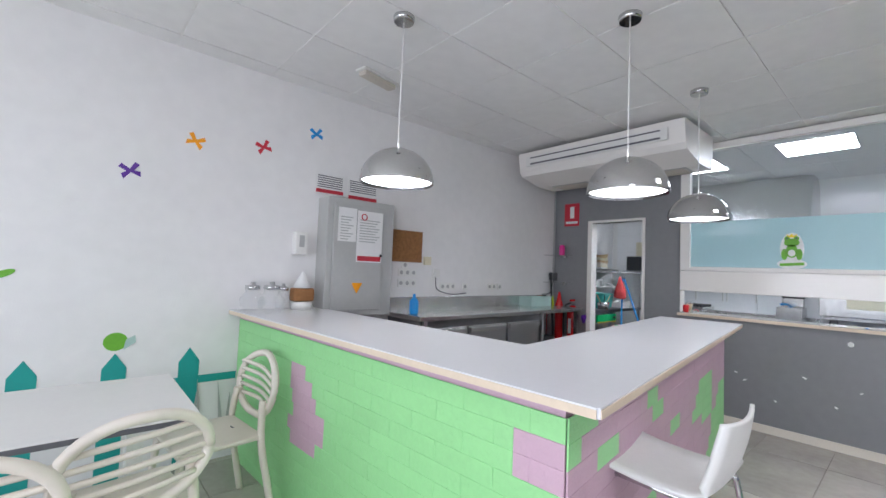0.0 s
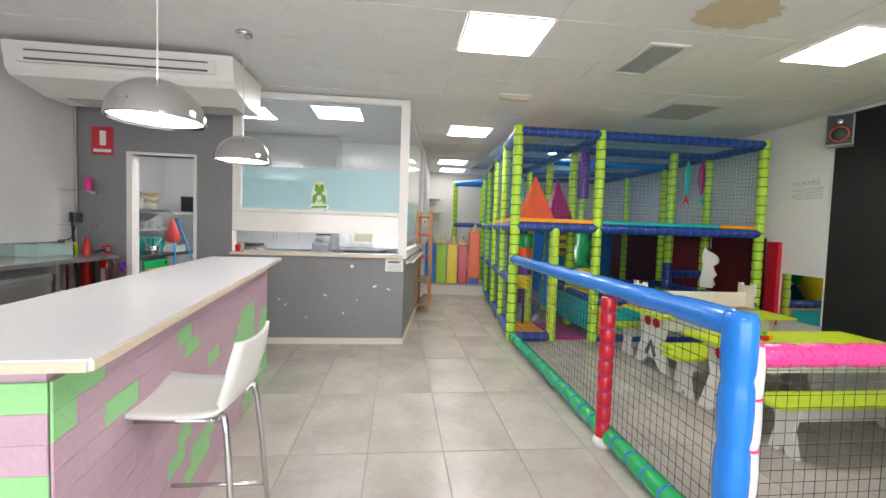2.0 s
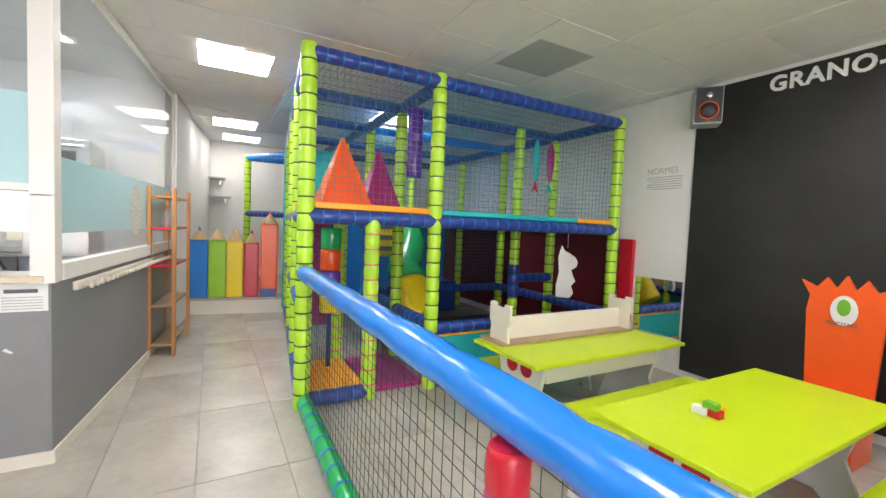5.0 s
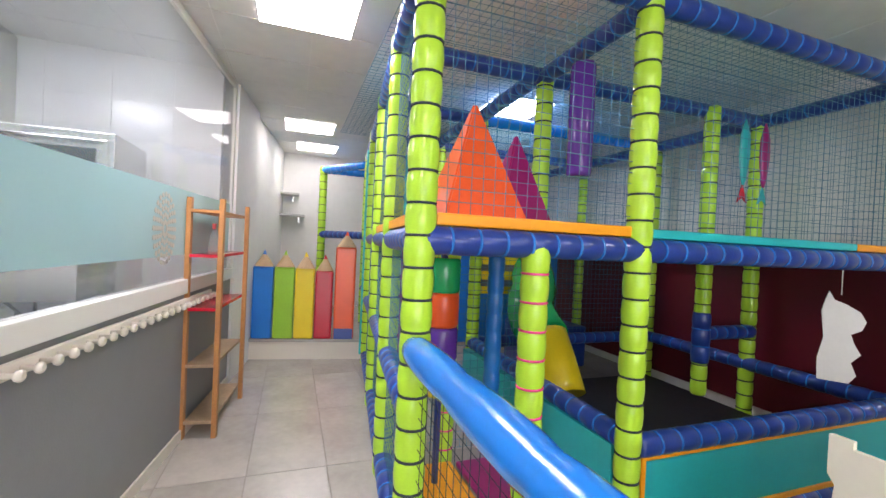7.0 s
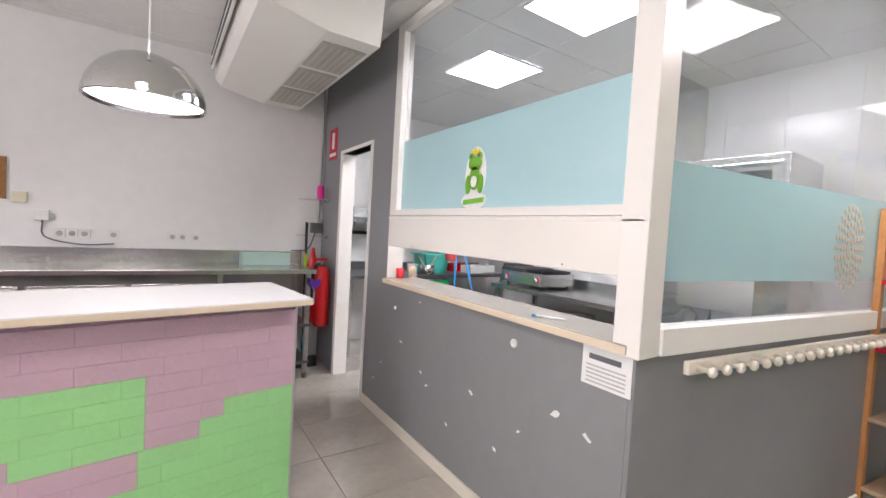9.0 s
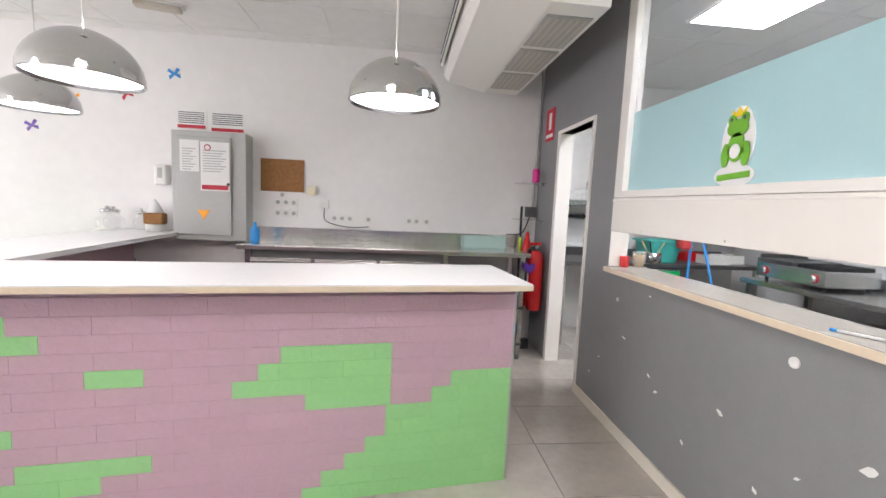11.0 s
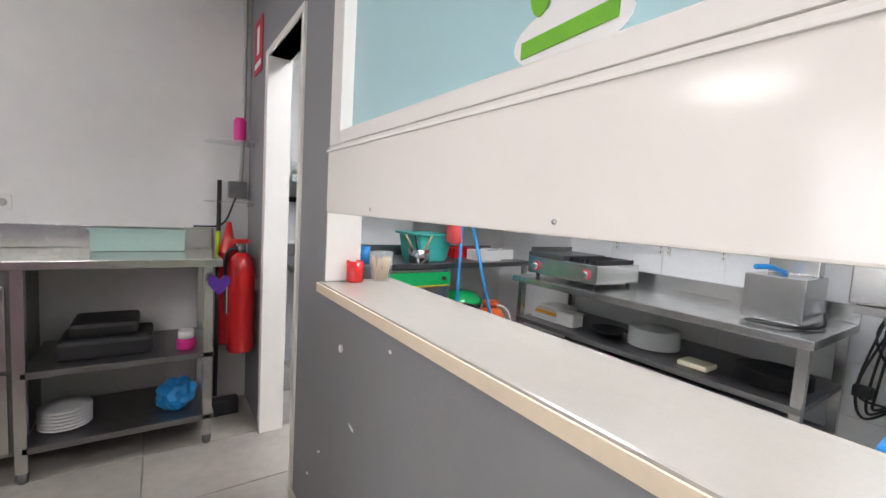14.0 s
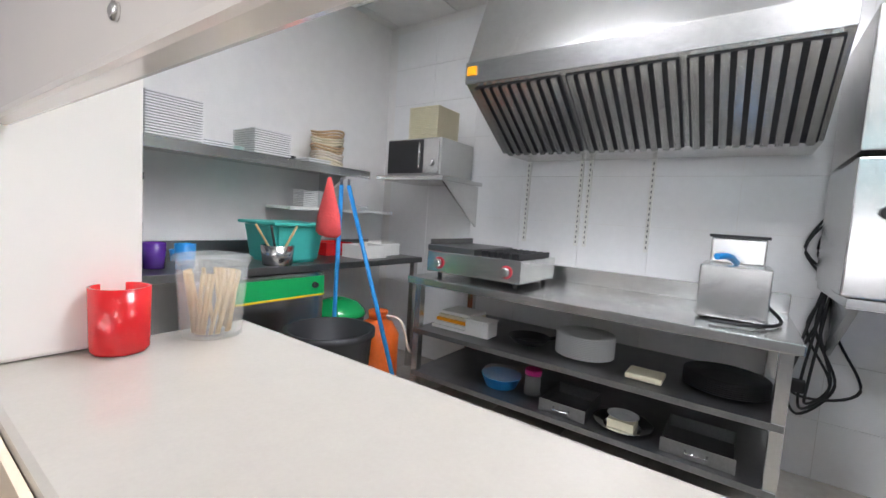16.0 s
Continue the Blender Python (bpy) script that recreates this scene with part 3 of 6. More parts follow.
for z in (2.45, 1.45):
    beam((9.8, rowy(9.8), z), (10.7, -0.62, z), "blue" if z > 2 else "navy")
    beam((10.7, -0.62, z), (10.7, -1.3, z), "blue" if z > 2 else "navy")
beam((5.40, rowy(5.40), 0.06), (5.40, -1.14, 0.06))
beam((5.40, -1.72, 0.50), (5.40, -3.86, 0.50))
beam((5.40, -1.72, 0.05), (5.40, -3.86, 0.05))
beam((5.40, -1.72, 0.50), (7.4, -1.78, 0.50))
beam((7.4, -1.78, 0.50), (7.4, -3.86, 0.50))
beam((5.40, -3.84, 0.50), (7.4, -3.84, 0.50))
beam((6.3, -3.25, 0.78), (6.3, -3.82, 0.78))
post(6.3, -3.25, 0.55, 0.95, "bluepad", 0.066, "navy")
for a, mt in (((5.39, -3.80, 0.10, 5.41, -1.74, 0.46), "teal"), ((5.5, -1.735, 0.10, 7.35, -1.6755, 0.46), "teal")):
    part("pit_panel", B(*a, bev=0.004), mt, ps, "turquoise padded pit side")
for a in ((5.375, -3.80, 0.10, 5.389, -1.74, 0.125), (5.375, -3.80, 0.435, 5.389, -1.74, 0.46), (5.375, -1.765, 0.125, 5.389, -1.74, 0.435), (5.375, -3.80, 0.125, 5.389, -3.775, 0.435)):
    part("panel_border", B(*a), "amber", ps)
part("pit_floor", B(5.5, -3.8, 0.06, 7.35, -1.75, 0.10), "black", ps, "black pit floor")
part("floor_mat", B(5.5, -1.17, 0.004, 6.3, -0.75, 0.05, bev=0.01), "amber", ps, "amber floor mat")
part("floor_mat", B(5.47, -1.66, 0.004, 6.3, -1.21, 0.04, bev=0.01), "plum", ps, "magenta floor mat")
part("deck", B(5.5, -1.62, DECK + 0.02, 7.4, -0.85, DECK + 0.07, bev=0.01), "amber", ps, "amber upper deck")
part("deck", B(5.5, -3.8, DECK + 0.02, 6.3, -1.72, DECK + 0.07, bev=0.01), "teal", ps, "turquoise upper deck")
part("deck", B(7.4, -3.8, DECK + 0.02, 9.7, -2.4, DECK + 0.07, bev=0.01), "bluepad", ps, "blue upper deck")
part("deck_edge", B(5.385, -1.63, DECK + 0.058, 5.50, -0.70, DECK + 0.105, bev=0.008), "amber", ps)
part("deck_edge", B(5.385, -3.3, DECK + 0.058, 5.50, -1.74, DECK + 0.10, bev=0.008), "teal", ps)
part("deck_edge", B(5.385, -3.8, DECK + 0.058, 5.50, -3.3, DECK + 0.10, bev=0.008), "amber", ps)
part("deck_edge", prism(bm_new(), [(5.5, rowy(5.5) - 0.03), (7.4, rowy(7.4) - 0.03), (7.4, rowy(7.4) + 0.03), (5.5, rowy(5.5) + 0.03)], 0.045, Matrix.Translation((0, 0, DECK + 0.058))), "amber", ps)
# pyramids on the upper deck
for x, y, s, h, mt in ((5.73, -0.98, 0.21, 0.58, "orange"), (6.15, -1.44, 0.19, 0.59, "plum")):
    bm = bm_new()
    bmesh.ops.create_cone(bm, cap_ends=True, segments=4, radius1=s * 1.414, radius2=0.012, depth=h, matrix=Matrix.Translation((x, y, DECK + 0.07 + h / 2)) @ Matrix.Rotation(radians(45), 4, "Z"))
    bmesh.ops.bevel(bm, geom=bm.edges[:], offset=0.008, segments=2, affect="EDGES")
    part("foam_pyramid", bm, mt, ps, mt + " padded pyramid")
# hanging punch roll
pb = part("punch_roll", lathe(bm_new(), [(0.02, 1.80), (0.065, 1.80), (0.07, 1.82), (0.07, 2.40), (0.065, 2.42), (0.02, 2.42)], 18, Matrix.Translation((5.86, -1.68, 0))), "purple", ps, "hanging purple roll")
part("strap", rod(bm_new(), (5.86, -1.68, 2.42), (5.86, -1.68, 2.56), 0.008, 6), "ink", pb)
# striped roller below the deck
for k, mt in enumerate(("yellow", "purple", "orange", "emerald")):
    z = 0.55 + k * 0.19
    part("roller_band", lathe(bm_new(), [(0.085, z), (0.092, z + 0.02), (0.092, z + 0.17), (0.085, z + 0.19)], 18, Matrix.Translation((6.1, -1.0, 0))), mt, ps)
part("roller_pole", rod(bm_new(), (6.1, -1.0, 0.05), (6.1, -1.0, 1.48), 0.02, 8), "navy", ps)
part("roller_roll", sleeve(bm_new(), (6.15, -1.35, 0.3), (6.15, -1.35, 1.45), 0.05), "bluepad", ps)
# soft shapes and slide behind
part("slide", tube(bm_new(), curve_pts([(7.9, -1.9, 1.5), (7.6, -2.35, 1.3), (7.25, -2.3, 1.08), (6.95, -2.1, 0.86), (6.7, -2.08, 0.68)], 6), 0.2, 14), "emerald", ps, "dark green spiral tube slide")
part("slide_mouth", tube(bm_new(), curve_pts([(6.72, -2.08, 0.7), (6.58, -2.07, 0.52), (6.44, -2.06, 0.32)], 5), 0.19, 16), "yellow", ps, "yellow slide mouth")
part("slide_wall", B(7.36, -2.35, 0.95, 7.39, -1.8, 1.45, bev=0.005), "yellow", ps)
bm = bm_new()
for i in range(3):
    box(bm, 7.345, -2.33, 1.02 + i * 0.14, 7.357, -1.82, 1.08 + i * 0.14)
part("stripe", bm, "ink", ps)
part("side_pad", B(7.42, rowy(7.4) - 0.5, 0.1, 7.46, rowy(7.4) - 0.06, 1.4, bev=0.01), "plum", ps)
part("side_pad", B(8.62, -1.7, 0.1, 8.66, -0.95, 2.4, bev=0.01), "teal", ps)
part("side_pad", B(9.0, -3.8, 0.1, 9.05, -1.8, 1.4, bev=0.01), "bluepad", ps)
part("steps", B(7.7, -3.3, 0.1, 8.3, -2.6, 0.55, bev=0.03), "navy", ps)
# cloth fish hung from the upper beams
for y, c1, c2 in ((-3.34, "teal", "red"), (-3.56, "plum", "teal")):
    f = part("cloth_fish", lathe(bm_new(), [(0.008, 2.42), (0.05, 2.30), (0.055, 2.15), (0.03, 1.98), (0.012, 1.93)], 10, Matrix.Translation((6.1, y, 0)) @ Matrix.Diagonal((0.4, 1, 1, 1))), c1, ps, "hanging cloth fish")
    part("tail", prism(bm_new(), [(0, 0.06), (0.05, -0.08), (0, -0.04), (-0.05, -0.08)], 0.01, pose(6.1, y, 1.88, 90, 0, 90)), c2, f)


def net(name, o, u, v, pitch, mt, parent, r=0.0015):
    """A net of straight cords on the parallelogram o, u, v."""
    o, u, v = Vector(o), Vector(u), Vector(v)
    bm_ = bm_new()
    for a, b in ((u, v), (v, u)):
        n_ = max(1, round(a.length / pitch))
        for i in range(n_ + 1):
            rod(bm_, o + a * (i / n_), o + a * (i / n_) + b, r, 4)
    return part(name, bm_, mt, parent)


Y0 = rowy(5.40)
nets = [((5.40, Y0, DECK + 0.1), (0, -1.04, 0), (0, 0, TOPZ - DECK - 0.1)), ((5.40, -1.7, DECK + 0.1), (0, -2.12, 0), (0, 0, TOPZ - DECK - 0.1)),
        ((5.40, Y0, TOPZ), (0, -1.04, 0), (3.15, 0, 0)), ((5.40, -1.675, TOPZ), (0, -2.18, 0), (3.15, 0, 0)),
        ((5.40, -3.9, DECK), (3.15, 0, 0), (0, 0, TOPZ - DECK)), ((5.40, Y0, 0.1), (4.35, SL * 4.35, 0), (0, 0, 1.35)), ((5.40, Y0, DECK + 0.1), (4.35, SL * 4.35, 0), (0, 0, TOPZ - DECK - 0.1)),
        ((6.35, -0.75, 0.1), (0, -0.9, 0), (0, 0, 1.35)), ((7.4, -1.78, 0.5), (0, -2.0, 0), (0, 0, 2.0))]
for o, u, v in nets:
    n_ = net("net", o, u, v, 0.05, "net", ps)
    n_["kind"] = "stuff"
# padded wall at the back of the pit
mw = thing("padded_wall", "maroon padded wall lining beside the ball pit", "wall padding")
for i in range(4):
    part("pad", B(5.5 + i * 1.0, RWALL + 0.003, 0.1, 6.49 + i * 1.0, RWALL + 0.05, 1.36, bev=0.012), "maroon", mw)
solid("red_pad", B(5.27, RWALL + 0.002, 0.25, 5.44, RWALL + 0.06, 1.31, bev=0.012), "red", "narrow red padded strip on the wall", "wall padding")
un = prism(bm_new(), [(-0.08, 0.0), (0.055, 0.0), (0.085, 0.05), (0.06, 0.12), (0.10, 0.17), (0.07, 0.23), (0.055, 0.28), (0.10, 0.31), (0.115, 0.36), (0.09, 0.41), (0.03, 0.45), (-0.02, 0.47), (-0.045, 0.52), (-0.06, 0.47), (-0.075, 0.40), (-0.06, 0.25), (-0.085, 0.12)], 0.03, pose(5.41, -3.2, 0.70, 90, 0, 212))
rod(un, (5.4, -3.2, 1.2), (5.4, -3.2, 1.36), 0.003, 6)
solid("foam_cutout", un, "white", "white pony-head shaped foam cutout hung below the deck beam", "cutout")
mrr = thing("wall_mirror", "frameless mirror on the white wall", "mirror")
part("mirror_plate", B(4.73, RWALL + 0.002, 0.36, 5.24, RWALL + 0.008, 0.92), "mirror", mrr)
ns = thing("rules_sign", "white printed rules sheet with a green letter", "sign")
part("sheet", B(4.75, RWALL + 0.001, 1.78, 5.23, RWALL + 0.004, 2.09), "paper", ns)
words("NORMES", 0.085, pose(5.19, RWALL + 0.006, 1.995, 90, 0, 180), "cabinet", "heading", ns, 0.001)
bm = bm_new()
for i in range(6):
    box(bm, 4.81, RWALL + 0.0045, 1.955 - i * 0.024, 5.19 - 0.05 * (i % 3 == 2), RWALL + 0.006, 1.963 - i * 0.024)
part("print_lines", bm, "cabinet", ns)

# ---- blackboard wall, letters, speaker ----
bb = thing("blackboard", "large chalk-smeared black board painted over the wall", "blackboard")
part("surface", B(0.6, RWALL + 0.001, 0.07, 4.70, RWALL + 0.02, CEIL - 0.04), "board", bb)
ws = thing("wall_letters", "white raised letters on the blackboard", "lettering")
words("GRANO-ARTIST", 0.168, pose(4.12, RWALL + 0.03, 2.575, 90, 0, 180), "white", "letters", ws, 0.008, 1.1, 0.004)
sp = thing("speaker", "grey and black wall loudspeaker with an orange-rimmed cone", "loudspeaker", at=(4.54, RWALL + 0.16, 2.52), rz=38)
part("cabinet", B(-0.11, -0.1, -0.16, 0.11, 0.1, 0.16, bev=0.012), "cabinet", sp)
part("front", B(-0.1, 0.102, -0.15, 0.1, 0.112, 0.15), "black", sp)
part("cone_ring", lathe(bm_new(), [(0.075, 0), (0.08, 0.006), (0.07, 0.008)], 20, pose(0, 0.113, -0.05, -90, 0, 0), cap=False), "orange", sp)
part("cone", lathe(bm_new(), [(0.068, 0.0), (0.066, 0.01), (0.02, 0.004)], 20, pose(0, 0.113, -0.05, -90, 0, 0)), "black", sp)
part("tweeter", lathe(bm_new(), [(0.03, 0), (0.03, 0.006), (0.01, 0.01)], 16, pose(0, 0.113, 0.08, -90, 0, 0)), "steel", sp)
part("bracket", rod(bm_new(), (0, -0.1, 0), (0.03, -0.13, 0), 0.02, 8), "black", sp)

# ---- throne chair ----
th = thing("throne_chair", "orange wooden throne chair with a crown-shaped back", "chair", at=(3.43, -3.74, 0))
cr = [(-0.17, 0.2), (0.17, 0.2), (0.2, 0.9), (0.185, 1.0), (0.24, 1.1), (0.15, 1.06), (0.1, 1.13), (0.05, 1.06), (0, 1.15), (-0.05, 1.06), (-0.1, 1.13), (-0.15, 1.06), (-0.24, 1.1), (-0.185, 1.0), (-0.2, 0.9)]
part("backrest", prism(bm_new(), cr, 0.03, pose(0, 0, 0, 90, 0, 180)), "orange", th)
part("seat", B(-0.2, 0.03, 0.33, 0.2, 0.38, 0.36, bev=0.006), "orange", th)
for x in (-0.19, 0.165):
    part("side_panel", B(x, 0.03, 0.0, x + 0.025, 0.36, 0.33), "orange", th)
part("back_foot", B(-0.17, -0.03, 0.0, 0.17, 0.0, 0.2), "orange", th)
part("emblem", prism(bm_new(), oval(0.07, 0.1, 24, 0, 0.92), 0.004, pose(0, 0.034, 0, 90, 0, 180)), "paper", th)
part("emblem_shape", prism(bm_new(), oval(0.035, 0.055, 20, 0, 0.94), 0.004, pose(0, 0.04, 0, 90, 0, 180)), "leaf", th)
words("FELICITATS", 0.032, pose(0.085, 0.042, 0.82, 90, 0, 180), "ink", "emblem_text", th, 0.001)


# ---- children's picnic tables ----
def picnic(x, y, wall):
    t = thing("picnic_table", "white children's picnic table with lime tops" + (" and a castle shelf" if wall else ""), "table", "lime picnic tables", at=(x, y, 0))
    L = 0.72
    part("tabletop", B(-0.32, -L, 0.56, 0.32, L, 0.585, bev=0.006), "limetop", t)
    for s in (-1, 1):
        part("bench", B(s * 0.46 - 0.12, -L, 0.32, s * 0.46 + 0.12, L, 0.345, bev=0.006), "limetop", t)
        yy = s * 0.55
        part("end_leg", prism(bm_new(), [(-0.28, 0), (-0.16, 0), (-0.06, 0.1), (0.06, 0.1), (0.16, 0), (0.28, 0), (0.17, 0.3), (0.24, 0.56), (-0.24, 0.56), (-0.17, 0.3)], 0.03, pose(0, yy + 0.015, 0, 90, 0, 0)), "white", t)
        for q in (-1, 1):
            part("bench_leg", prism(bm_new(), [(-0.1, 0), (-0.03, 0), (0, 0.06), (0.03, 0), (0.1, 0), (0.06, 0.16), (0.09, 0.32), (-0.09, 0.32), (-0.06, 0.16)], 0.028, pose(q * 0.46, yy + 0.014, 0, 90, 0, 0)), "white", t)
        part("bench_rail", B(s * 0.46 - 0.015, -0.53, 0.2, s * 0.46 + 0.015, 0.53, 0.31), "white", t)
        part("apron", B(s * 0.2 - 0.012, -0.53, 0.42, s * 0.2 + 0.012, 0.53, 0.555), "white", t)
    part("side_print", prism(bm_new(), oval(0.055, 0.05, 16, -0.07, 0.47), 0.003, pose(0, 0.57, 0, 90, 0, 180)), "red", t, "printed round red and black shapes")
    part("side_print", prism(bm_new(), oval(0.055, 0.05, 16, 0.07, 0.47), 0.003, pose(0, 0.57, 0, 90, 0, 180)), "red", t, "printed round red and black shapes")
    part("side_print", prism(bm_new(), [(-0.1, 0.02 + 0.12), (0, 0.3), (0.1, 0.14), (0.05, 0.12), (0, 0.22), (-0.05, 0.12)], 0.003, pose(0, 0.57, 0, 90, 0, 180)), "ink", t)
    return t


picnic(4.43, -2.40, True)
picnic(3.27, -2.25, False)
cs = thing("castle_shelf", "cream castle-shaped wooden rack standing on the table", "rack", at=(4.6, -2.40, 0.588))
part("base_board", B(-0.1, -0.66, 0, 0.16, 0.66, 0.016), "board_wood", cs)
part("back_board", B(0.0, -0.6, 0.017, 0.02, 0.6, 0.17), "cream", cs)
for y in (-0.62, 0.6):
    part("turret", prism(bm_new(), [(-0.1, 0.017), (0.1, 0.017), (0.09, 0.12), (0.11, 0.15), (0.11, 0.27), (0.05, 0.27), (0.05, 0.245), (-0.05, 0.245), (-0.05, 0.27), (-0.11, 0.27), (-0.11, 0.15), (-0.09, 0.12)], 0.02, pose(0.0, y + 0.02, 0, 90, 0, 0)), "cream", cs)
tb = thing("toy_blocks", "small heap of coloured toy blocks on the table", "toy", at=(3.3, -1.98, 0.586))
for k, (x, y, mt) in enumerate(((0, 0, "red"), (0.05, 0.02, "paper"), (0.02, -0.05, "amber"), (0.01, 0.01, "leaf"))):
    part("block", B(x - 0.03, y - 0.02, 0.036 * (k == 3), x + 0.03, y + 0.02, 0.035 + 0.03 * (k == 3), bev=0.004), mt, tb)

# ---- padded fence of the play area ----
fc = thing("play_fence", "padded net fence, blue rail, red post, green kerb", "fence")
FA, FB = (5.36, -0.69), (1.97, -0.585)
part("top_rail", sleeve(bm_new(), (FA[0], FA[1] + 0.06, 1.0), (FB[0], FB[1], 1.0), 0.058, 0.4), "blue", fc, "bright blue padded rail")
part("end_post", sleeve(bm_new(), (FB[0], FB[1], 0), (FB[0], FB[1], 1.05), 0.062, 0.25), "blue", fc, "bright blue padded post")
rp = part("post", sleeve(bm_new(), (2.95, -0.565, 0.06), (2.95, -0.565, 0.95), 0.045, 0.1), "red", fc, "red padded post")
part("tie_rings", ties(bm_new(), (2.95, -0.565, 0.06), (2.95, -0.565, 0.95), 0.046, 0.1), "plum", rp)["kind"] = "stuff"
part("post_foot", lathe(bm_new(), [(0.06, 0), (0.06, 0.03), (0.045, 0.06)], 14, Matrix.Translation((2.95, -0.565, 0))), "white", fc)
gk = part("kerb", sleeve(bm_new(), (FA[0], FA[1] + 0.04, 0.07), (FB[0] + 0.05, FB[1], 0.07), 0.055, 0.16), "emerald", fc, "green padded kerb")
part("tie_rings", ties(bm_new(), (FA[0], FA[1] + 0.04, 0.07), (FB[0] + 0.05, FB[1], 0.07), 0.056, 0.16), "bluepad", gk)["kind"] = "stuff"
net("net", (FA[0], FA[1] + 0.04, 0.08), (FB[0] - FA[0], FB[1] - FA[1] - 0.04, 0), (0, 0, 0.9), 0.055, "dnet", fc)
gt = thing("play_gate", "white and pink padded gate with a net", "gate")
part("gate_rail", sleeve(bm_new(), (2.035, -0.72, 0.86), (2.04, -1.52, 0.86), 0.05, 0.22), "hotpink", gt, "hot pink padded rail")
for p in ((2.035, -0.70), (2.04, -1.53)):
    g = part("gate_post", sleeve(bm_new(), (*p, 0.05), (*p, 0.90), 0.05, 0.2), "white", gt)
    part("tie_rings", ties(bm_new(), (*p, 0.05), (*p, 0.90), 0.051, 0.2), "hotpink", g)["kind"] = "stuff"
part("gate_rail", sleeve(bm_new(), (2.035, -0.72, 0.09), (2.04, -1.52, 0.09), 0.04, 0.22), "hotpink", gt, "hot pink padded rail")
net("net", (2.035, -0.72, 0.1), (0.005, -0.80, 0), (0, 0, 0.75), 0.055, "dnet", gt)

# ---- pencil screen and step ----
ang = math.degrees(math.atan(SL))
sg = tagged(thing("step", "low pale stone step across the corridor", "step", at=(8.98, 0.18, 0), rz=-9), kind="structure")
part("riser", B(-0.0, -1.2, 0, 3.2, 0.35, 0.2), "cream", sg)
part("tread", B(-0.03, -1.2, 0.201, 3.2, 0.35, 0.235, bev=0.006), "tile", sg)
pn = thing("pencil_screen", "padded screen of five coloured pencils", "screen", at=(8.96, 0.2, 0.237), rz=-9)
for k, (mt, y0, w, h) in enumerate((("bluepad", 0, 0.22, 1.0), ("greenpad", -0.225, 0.22, 1.0), ("yellow", -0.45, 0.215, 0.99), ("red", -0.67, 0.2, 0.97), ("orange", -0.885, 0.235, 1.25))):
    bh = h - 0.19
    p = part("pencil", B(0, y0 - w + 0.005, 0, 0.1, y0, bh, bev=0.02), mt, pn)
    bm = bm_new()
    bmesh.ops.create_cone(bm, cap_ends=True, segments=16, radius1=w / 2 - 0.005, radius2=0.022, depth=0.13, matrix=Matrix.Translation((0.05, y0 - w / 2, bh + 0.065)))
    part("wood_cone", bm, "palewood", p)
    bm = bm_new()
    bmesh.ops.create_cone(bm, cap_ends=True, segments=16, radius1=0.023, radius2=0.003, depth=0.05, matrix=Matrix.Translation((0.05, y0 - w / 2, bh + 0.155)))
    part("lead", bm, mt, p)
part("foot_band", B(-0.006, -1.105, 0.0, 0.0, -0.895, 0.12), "navy", pn)
# shelves on the far wall
for x, y, z, w in ((11.0, 0.1, 2.06, 0.75), (11.0, -0.02, 1.72, 0.7)):
    s = thing("wall_shelf", "thin pale shelf on the far wall", "shelf", "far wall shelves", at=(x, y, z))
    part("board", B(0, -w / 2, 0, 0.28, w / 2, 0.03, bev=0.004), "cabinet", s)
    part("bracket", B(0.2, -w / 2 + 0.08, -0.1, 0.28, -w / 2 + 0.1, 0), "steel", s)
far = thing("house_plant", "dark green spiky plant on the shelf", "plant", at=(11.13, 0.42, 2.092))
bm = bm_new()
rr = random.Random(3)
for i in range(40):
    a, u = rr.uniform(0, 6.28), rr.uniform(0.1, 0.3)
    tube(bm, [(0, 0, 0), (0.05 * math.cos(a), u * 0.5 * math.sin(a), u * 0.8), (0.08 * math.cos(a), u * math.sin(a), u * 0.75)], 0.006, 4)
part("leaves", bm, "leaf", far)

# ---- pine rack in the corridor ----
rk = thing("pine_rack", "orange pine ladder rack with red and bare shelves", "rack", at=(7.06, 0.24, 0), rz=ang)
for x, y in ((0, 0), (0, 0.2), (0.72, 0), (0.72, 0.2)):
    part("upright", B(x, y, 0, x + 0.045, y + 0.03, 1.62, bev=0.003), "wood", rk)
for z, mt in ((0.1, "board_wood"), (0.48, "board_wood"), (0.86, "red"), (1.22, "red"), (1.52, "wood")):
    part("shelf_board", B(0.0, 0.03, z, 0.76, 0.2, z + 0.022, bev=0.003), mt, rk)
bt = thing("spray_bottle", "clear spray bottle with a red trigger on the rack", "bottle", at=(7.3, 0.33, 1.245))
part("bottle", lathe(bm_new(), [(0.035, 0), (0.036, 0.1), (0.015, 0.15), (0.013, 0.17)], 14), "clearp", bt)
part("trigger", B(-0.03, -0.012, 0.17, 0.02, 0.012, 0.21, bev=0.004), "pot", bt)
pg = thing("peg_rail", "cream wall rail with a row of round pegs", "peg rail", at=(KX, 0.68, 0), rz=ang)
part("rail", B(0.25, -0.025, 0.90, 2.35, -0.002, 0.95, bev=0.004), "cream", pg)
for i in range(24):
    part("peg", lathe(bm_new(), [(0.009, 0), (0.009, 0.04), (0.018, 0.044), (0.02, 0.056), (0.011, 0.064)], 10, Matrix.Translation((0.30 + i * 0.088, -0.026, 0.925)) @ Matrix.Rotation(radians(90), 4, "X")), "cream", pg)

